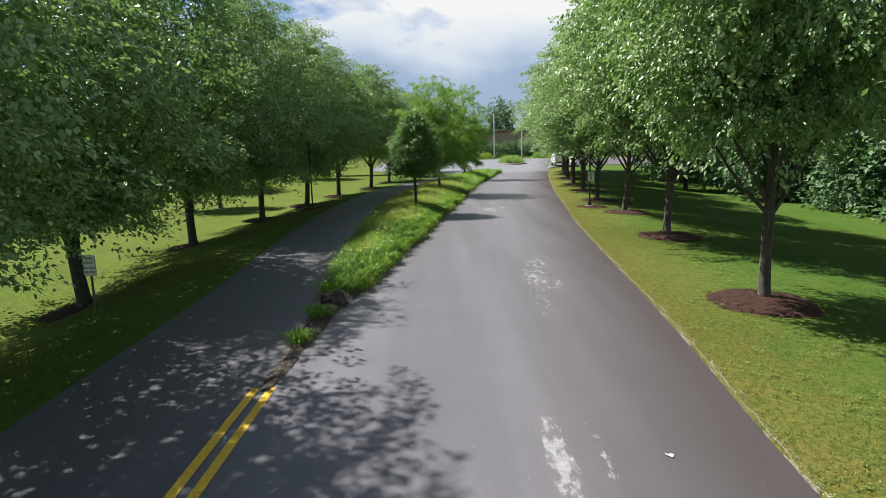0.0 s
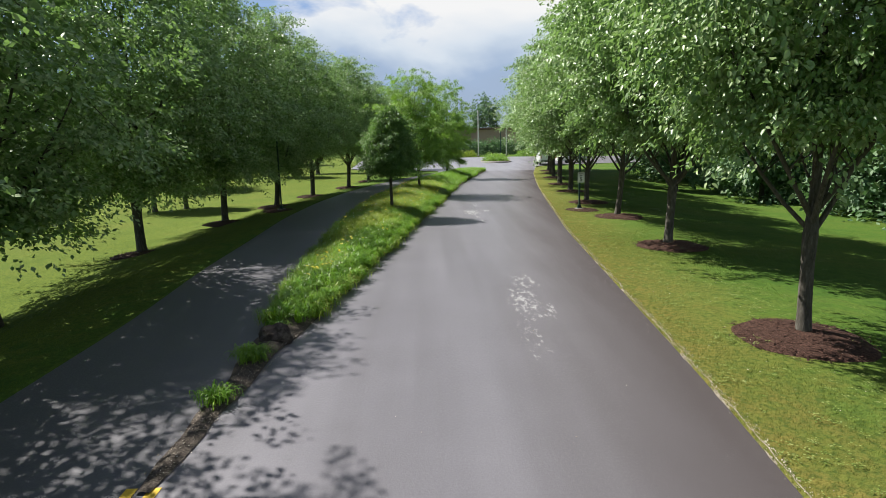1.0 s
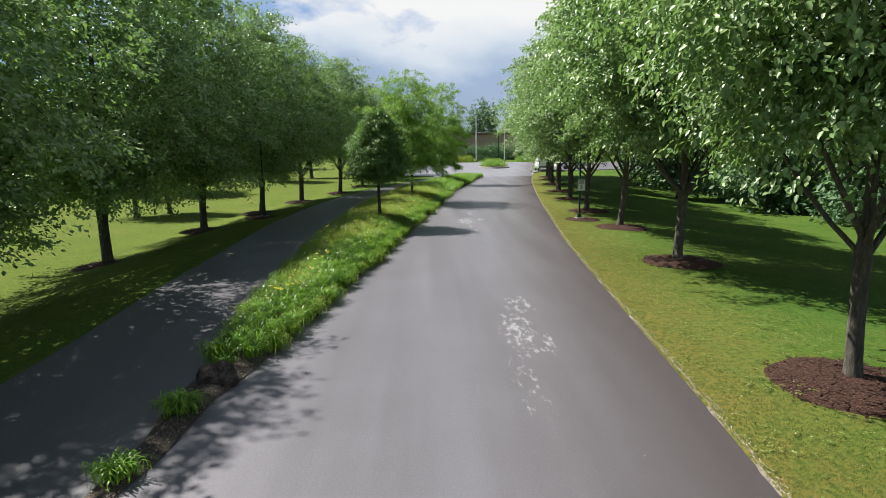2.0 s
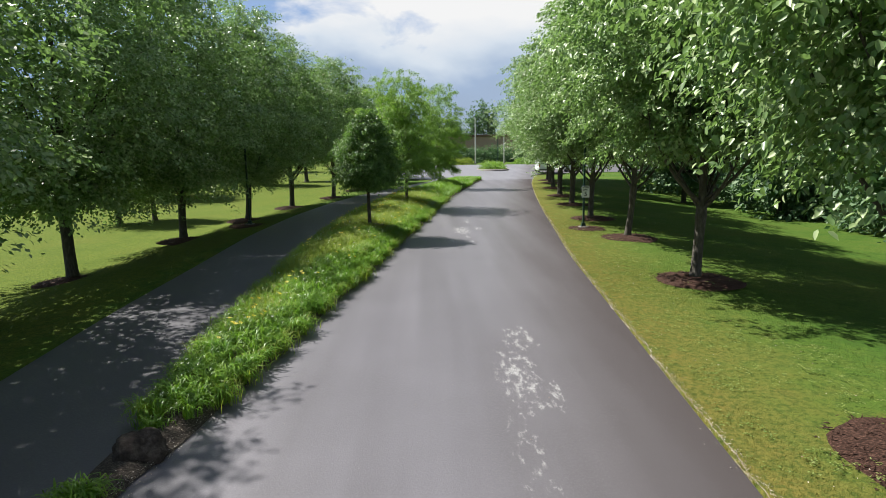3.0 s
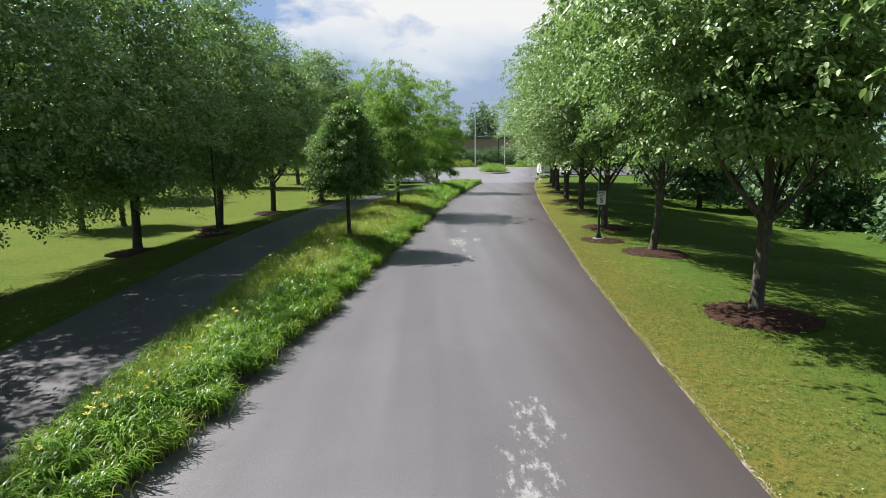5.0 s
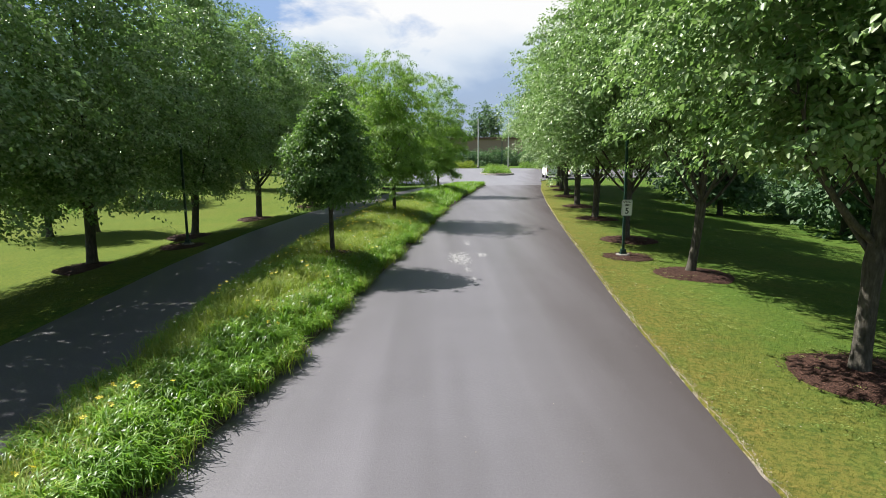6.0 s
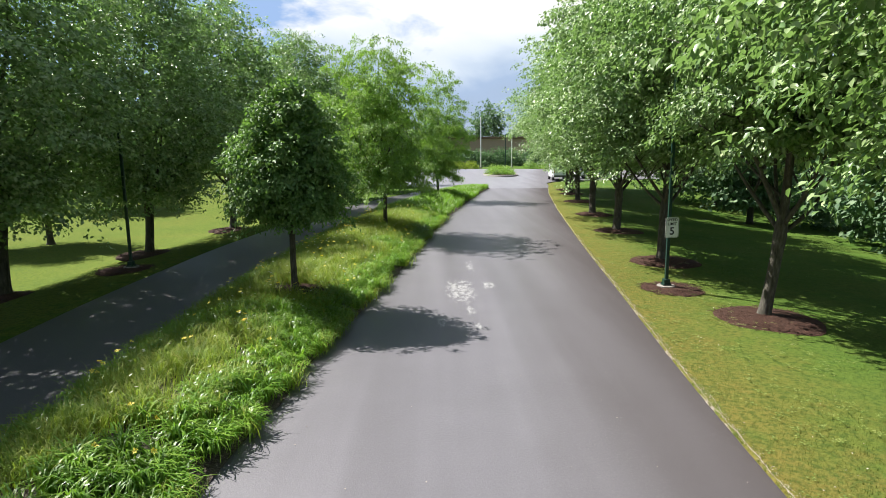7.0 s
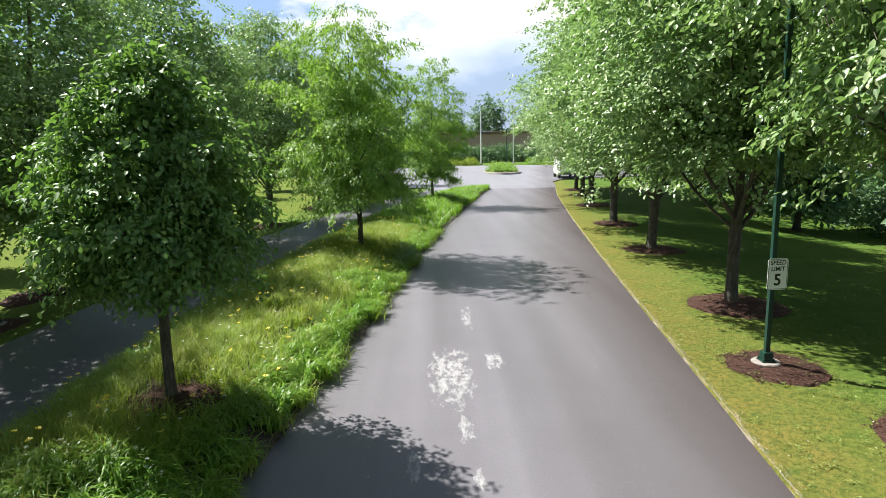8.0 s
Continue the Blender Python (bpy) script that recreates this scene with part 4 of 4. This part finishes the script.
# ---- boulder, litter ----
def build_boulder(x, y, r, seed):
    bm = bmesh.new()
    bmesh.ops.create_icosphere(bm, subdivisions=4, radius=1)
    for v in bm.verts:
        n = noise.noise(v.co * 1.1 + Vector((seed, 0, 0))) * 0.25 + noise.noise(v.co * 3.5) * 0.12 + noise.noise(v.co * 9) * 0.045 + noise.noise(v.co * 20) * 0.015
        v.co *= 1 + n
        v.co.z = max(v.co.z * 0.85, -0.35)
        v.co.x *= 1.05
        v.co *= r
    for fc in bm.faces:
        fc.smooth = True
    me = bpy.data.meshes.new("boulder")
    bm.to_mesh(me)
    bm.free()
    me.materials.append(M_ROCK)
    ob = new("boulder", me)
    ob.matrix_basis = pose(x, y, 0.07)
    tagged(ob, "rounded dark grey-brown boulder at the end of the median", "boulder")


build_boulder(-1.9, 8.66, 0.235, 3)


def build_litter():
    rng = np.random.default_rng(5)
    sv, sf = [], []
    for k in range(6000):
        y = rng.uniform(2, 34)
        if k < 160:
            x, s = rng.uniform(float(median_right(y)) + 0.02, float(edge_right(y)) - 0.05), rng.uniform(0.003, 0.010)
        elif k < 1700:
            y = rng.uniform(5, 28) if k < 900 else rng.uniform(4.9, 11)
            x, s = float(median_right(y)) - abs(rng.normal(0, 0.14)) + 0.06, rng.uniform(0.003, 0.010)
        elif k < 1950:
            x, s = float(edge_right(y)) + rng.uniform(0.1, 2.2), rng.uniform(0.004, 0.012)
        else:
            x, s = float(edge_right(y)) + rng.normal(0.03, 0.03) + 0.05 * noise.noise((0, y * 2.3, 8)), rng.uniform(0.002, 0.008)
        t = rng.uniform(0, 6.3)
        b = len(sv)
        for q, hgt in ((0, 0.004), (1.9, 0.012), (3.4, 0.006), (4.9, 0.014)):
            sv.append((x + s * math.cos(t + q), y + s * math.sin(t + q), hgt + (0.03 if 1700 <= k else float(median_height(x, y)) if k >= 160 and x < float(median_right(y)) else 0)))
        sf += [(b, b + 1, b + 2), (b, b + 2, b + 3)]
    tagged(new("loose_grit", mesh_of("loose_grit", sv, np.array(sf), M_GRIT)), "pale grit and petals scattered on the asphalt", "grit", kind="stuff")
    v, f = leaf_cloud(np.array([[1.92, 2.83, 0.012]]), np.array([[0.9, 0.3, 0.0]]), 1, 0.11, rng, 0.0, 0.0)
    tagged(new("fallen_leaf", mesh_of("fallen_leaf", v, f, M_LITTER)), "single pale dry fallen leaf on the asphalt", "leaf")


build_litter()
build_verge_weeds()


# ---- far end: island, building, poles, vehicles ----
def build_shrub(x, y, rx, rz, mat, seed, label, n=260, leaf=0.2, name="shrub", ry=None):
    rng = np.random.default_rng(seed)
    u = rng.normal(0, 1, (n, 3))
    u /= np.linalg.norm(u, axis=1)[:, None]
    u[:, 2] = np.abs(u[:, 2])
    g = np.array([1 + 0.35 * noise.noise(Vector(p) * 1.8 + Vector((seed, 0, 0))) for p in u])
    c = u * np.array([rx, ry or rx, rz]) * (g * rng.uniform(0.55, 1.0, n))[:, None]
    lv, lf = leaf_cloud(c, u, 14, leaf, rng, 0.3, 0.22 * rx ** 0.5, 0.3, 0.6)
    z = float(height(np.array(x), np.array(y)))
    ob = thing(name, pose(x, y, z), label, "shrub")
    p = part("foliage", mesh_of("foliage", lv, lf, mat), mat, ob)
    p["kind"] = "stuff"
    for k in range(3):
        a = k * 2.1 + seed
        v, f = tube([(0.05 * k, 0, -0.05), (rx * 0.25 * math.cos(a), rx * 0.25 * math.sin(a), rz * 0.35), (rx * 0.5 * math.cos(a), rx * 0.5 * math.sin(a), rz * 0.7)], [0.05, 0.035, 0.015], 5)
        part("stem", mesh_of("stem", v, f, M_BARK), M_BARK, ob)
    return ob


def build_island():
    seg, rx, ry, cx, cy = 48, 2.3, 6.0, 11.1, 93.5
    z0 = float(height(np.array(cx), np.array(cy))) + 0.09
    v, f = [], []
    prof = [(1.0, -0.1), (1.0, 0.14), (0.985, 0.16), (0.93, 0.16), (0.92, 0.12)]
    for s, z in prof:
        for i in range(seg):
            a = 2 * math.pi * i / seg
            v.append((rx * s * math.cos(a), ry * s * math.sin(a), z))
    for j in range(len(prof) - 1):
        for i in range(seg):
            a, b = j * seg + i, j * seg + (i + 1) % seg
            f.append((a, b, b + seg, a + seg))
    ob = thing("traffic_island", pose(cx, cy, z0), "oval kerbed island planted with bright green shrubs", "traffic island")
    part("kerb", mesh_of("kerb", v, f, M_CURB), M_CURB, ob, "pale concrete kerb")
    v = [(0, 0, 0.4)] + [(rx * 0.94 * math.cos(2 * math.pi * i / seg), ry * 0.94 * math.sin(2 * math.pi * i / seg), 0.1) for i in range(seg)]
    f = [(0, 1 + i, 1 + (i + 1) % seg) for i in range(seg)]
    part("bed", mesh_of("bed", v, f, M_MULCH), M_MULCH, ob)
    for k, (dx, dy, r, h) in enumerate(((-1.0, -3.2, 0.8, 0.8), (0.5, -3.6, 0.9, 0.75), (0.1, -1.5, 1.1, 1.1), (-0.9, 0.6, 1.0, 1.2), (1.0, 0.4, 0.9, 1.1), (0.0, 3.0, 1.2, 1.2))):
        build_shrub(cx + dx, cy + dy, r, h + 0.05, M_LEAF_LOCUST, 300 + k, "low bright green shrub on the kerbed island", 90, 0.16)


build_island()


def build_building():
    x0, x1, y0, hgt = -6.0, 60.0, 168.0, 6.6
    z = float(height(np.array(20.0), np.array(y0)))
    ob = thing("brick_building", pose(0, y0, z), "long low brown brick building behind hedges", "building")
    part("wall", box(x1 - x0, 14, hgt, ((x0 + x1) / 2, 7, hgt / 2 - 0.3)), M_BRICK, ob)
    part("roof", box(x1 - x0 + 1.2, 15.2, 0.5, ((x0 + x1) / 2, 7, hgt - 0.05), 0.08), M_ROOF, ob)
    for k in range(9):
        wx = x0 + 5 + k * 7
        w = part("window", box(2.6, 0.12, 1.5, (wx, -0.02, 2.2)), M_CAR_GLASS, ob)
        part("sill", box(2.9, 0.25, 0.12, (wx, -0.1, 1.4)), M_CONCRETE, w)
        part("frame", box(0.08, 0.16, 1.5, (wx, -0.04, 2.2)), M_POST, w)


build_building()


def build_pole(x, y, r, tall, mat, label, name):
    z = float(height(np.array(x), np.array(y)))
    ob = thing(name, pose(x, y, z), label, "pole", "tall poles")
    part("base", lathe([(r * 2.4, -0.1), (r * 2.4, 0.2), (r * 1.4, 0.35)], 12), M_CONCRETE, ob)
    part("shaft", lathe([(r, 0.2), (r * 0.95, tall * 0.5), (r * 0.7, tall), (r * 0.2, tall + 0.06)], 12), mat, ob)


build_pole(10.8, 122.0, 0.11, 9.2, M_POLE_PALE, "slim tall pale pole beyond the court", "flagpole")
build_pole(16.8, 124.0, 0.09, 9.0, M_POLE_PALE, "slim tall pale pole beyond the court", "flagpole")
build_pole(14.6, 116.0, 0.09, 6.0, M_GREEN_METAL, "slim dark pole beyond the island", "dark_pole")


def build_far_green():
    # hedge in front of the building, golden shrubs at the court's edge
    rng = random.Random(3)
    for k in range(13):
        build_shrub(-2 + k * 3.4, 134 + rng.uniform(-1, 1), 2.4, 3.6 + rng.uniform(-0.5, 0.5), M_LEAF_FAR, 400 + k, "dense dark green hedge shrub before the building", 190, 0.34)
    for k, (x, y) in enumerate(((5.5, 119.5), (7.2, 120.5), (9.0, 121.0), (3.6, 120.0), (19.5, 119.0), (22.0, 118.0), (25, 117))):
        build_shrub(x, y, 1.2, 1.1, M_DRY if k < 4 else M_LEAF_LOCUST, 430 + k, "low golden-green shrub in a mulch bed", 80, 0.2)
    # trees that close the view
    text = "large distant deciduous tree against the sky"
    models = [build_tree("distant_tree", text, 71 + i, 12.0, 1.4, 4.6, 0.22, 2.2, 70, 420, 12, 0.46, M_LEAF_FAR, "oval", 7, 0.4, 0.28, 0.9, sides=6, twig=0.6, core=900, core_leaf=0.4) for i in range(2)]
    spots = [(19.0, 190, 1.45, 1.45, 0), (10.0, 196, 1.05, 1.05, 60), (3, 188, 1.15, 1.15, 120), (-6, 150, 1.0, 1.0, 200), (-14, 132, 1.05, 1.05, 20), (30, 192, 1.2, 1.2, 250), (42, 186, 1.2, 1.2, 90), (27, 140, 0.75, 0.75, 140), (36, 120, 0.9, 0.9, 10),
             (-24, 100, 1.0, 1.0, 60), (-32, 88, 1.0, 1.0, 130), (-38, 74, 1.05, 1.05, 220), (-42, 60, 1.0, 1.0, 300), (-44, 46, 1.1, 1.1, 15), (-46, 32, 1.0, 1.0, 95), (-46, 18, 1.05, 1.05, 185), (-8, 118, 0.75, 0.75, 300), (0, 128, 0.7, 0.7, 45)]
    set_row(models, spots, "trees closing the view")
    right = [(19.0, 44, 0.75, 0.75, 40), (21, 52, 0.8, 0.8, 110), (24, 60, 0.85, 0.85, 190), (21, 36, 0.75, 0.75, 260), (22, 28, 0.8, 0.8, 330), (23, 20, 0.8, 0.8, 75), (24, 12, 0.8, 0.8, 10), (28, 68, 0.85, 0.85, 140), (34, 76, 0.9, 0.9, 260), (46, 96, 1.0, 1.0, 33)]
    set_row(models, right, "trees bounding the sunny lawn")
    for m in models:
        drop_model(m)
    for k in range(16):
        y = 10 + k * 3.2
        build_shrub(19.0 + 0.11 * y + rng.uniform(-0.6, 0.6), y, 1.9, 2.1 + rng.uniform(-0.3, 0.6), M_LEAF_FAR, 500 + k, "dark green shrub bounding the lawn", 120, 0.26)
    for k in range(10):
        build_shrub(-33 + rng.uniform(-2, 2), 18 + k * 7, 3.0, 2.4, M_LEAF_FAR, 540 + k, "dark shrub along the far edge of the lawn", 130, 0.34)


build_far_green()


def wheel(parent, x, y, r=0.34, w=0.22):
    t = part("wheel", lathe([(r * 0.55, -w / 2), (r * 0.9, -w / 2), (r, -w / 2 + 0.03), (r, w / 2 - 0.03), (r * 0.9, w / 2), (r * 0.55, w / 2)], 24), M_TYRE, parent, "black tyre", pose(x, y, r, 0, 90, 0))
    part("rim", lathe([(r * 0.58, -w / 2 - 0.005), (r * 0.5, -w / 2 - 0.012), (r * 0.5, w / 2 + 0.012), (r * 0.58, w / 2 + 0.005)], 20), M_POST, t, "grey steel rim")


def loft(sections):
    """A closed body through rectangular sections (y, half width bottom, half width top, z bottom, z top)."""
    v, f = [], []
    for y, wb, wt, zb, zt in sections:
        v += [(-wb, y, zb), (wb, y, zb), (wb, y, zb + (zt - zb) * 0.55), (wt, y, zt), (-wt, y, zt), (-wb, y, zb + (zt - zb) * 0.55)]
    for i in range(len(sections) - 1):
        for k in range(6):
            a, b = i * 6 + k, i * 6 + (k + 1) % 6
            f.append((a, b, b + 6, a + 6))
    f += [tuple(range(5, -1, -1)), tuple(range(len(v) - 6, len(v)))]
    bm = bmesh.new()
    vs = [bm.verts.new(p) for p in v]
    for q in f:
        bm.faces.new([vs[i] for i in q])
    bmesh.ops.recalc_face_normals(bm, faces=bm.faces[:])
    bmesh.ops.bevel(bm, geom=bm.edges[:], offset=0.05, segments=2, affect="EDGES")
    return bm


def build_van(x, y, turn):
    z = float(height(np.array(x), np.array(y))) + 0.09
    ob = thing("van", pose(x, y, z, 0, 0, turn), "white panel van parked at the edge of the court", "van")
    part("body", loft([(-2.5, 0.93, 0.82, 0.38, 2.35), (1.2, 0.95, 0.84, 0.36, 2.4), (1.9, 0.95, 0.78, 0.36, 1.9), (2.3, 0.93, 0.85, 0.36, 1.15), (2.8, 0.85, 0.78, 0.4, 0.95)]), M_WHITE_CAR, ob, "white painted body")
    part("bumper", box(1.8, 0.16, 0.2, (0, -2.55, 0.5), 0.03), M_POST, ob, "dark rear bumper")
    for sx in (-0.4, 0.4):
        part("rear_window", box(0.62, 0.03, 0.55, (sx, -2.50, 1.75), 0.01), M_CAR_GLASS, ob)
    for sx in (-0.84, 0.84):
        part("tail_lamp", box(0.12, 0.04, 0.4, (sx, -2.51, 1.05), 0.01), M_LAMP_RED, ob, "red tail lamp")
        part("side_window", box(0.03, 0.9, 0.55, (sx * 1.045, 1.2, 1.75), 0.01), M_CAR_GLASS, ob)
    part("windscreen", box(1.5, 0.03, 0.75, (0, 2.12, 1.55), 0.01), M_CAR_GLASS, ob)
    for sx in (-0.84, 0.84):
        for sy in (-1.6, 1.75):
            wheel(ob, sx, sy)


def build_car(x, y, turn):
    z = float(height(np.array(x), np.array(y))) + 0.09
    ob = thing("car", pose(x, y, z, 0, 0, turn), "white saloon car parked beyond the avenue trees", "car")
    part("body", loft([(-2.2, 0.8, 0.75, 0.3, 0.85), (-1.6, 0.88, 0.82, 0.25, 0.95), (1.2, 0.88, 0.82, 0.25, 0.92), (2.2, 0.8, 0.72, 0.3, 0.75)]), M_WHITE_CAR, ob, "white painted body")
    c = part("cabin", loft([(-1.7, 0.78, 0.62, 0.85, 1.0), (-0.9, 0.8, 0.6, 0.85, 1.42), (0.4, 0.8, 0.6, 0.85, 1.42), (1.2, 0.78, 0.66, 0.85, 0.98)]), M_CAR_GLASS, ob, "dark glazed cabin")
    part("roof", box(1.16, 1.3, 0.04, (0, -0.25, 1.43), 0.015), M_WHITE_CAR, c)
    for sx in (-0.78, 0.78):
        for sy in (-1.35, 1.4):
            wheel(ob, sx, sy, 0.31, 0.2)
        part("tail_lamp", box(0.2, 0.04, 0.12, (sx * 0.85, -2.2, 0.72), 0.01), M_LAMP_RED, ob, "red tail lamp")


build_van(16.2, 79.8, -4)
build_car(20.6, 83.0, -70)
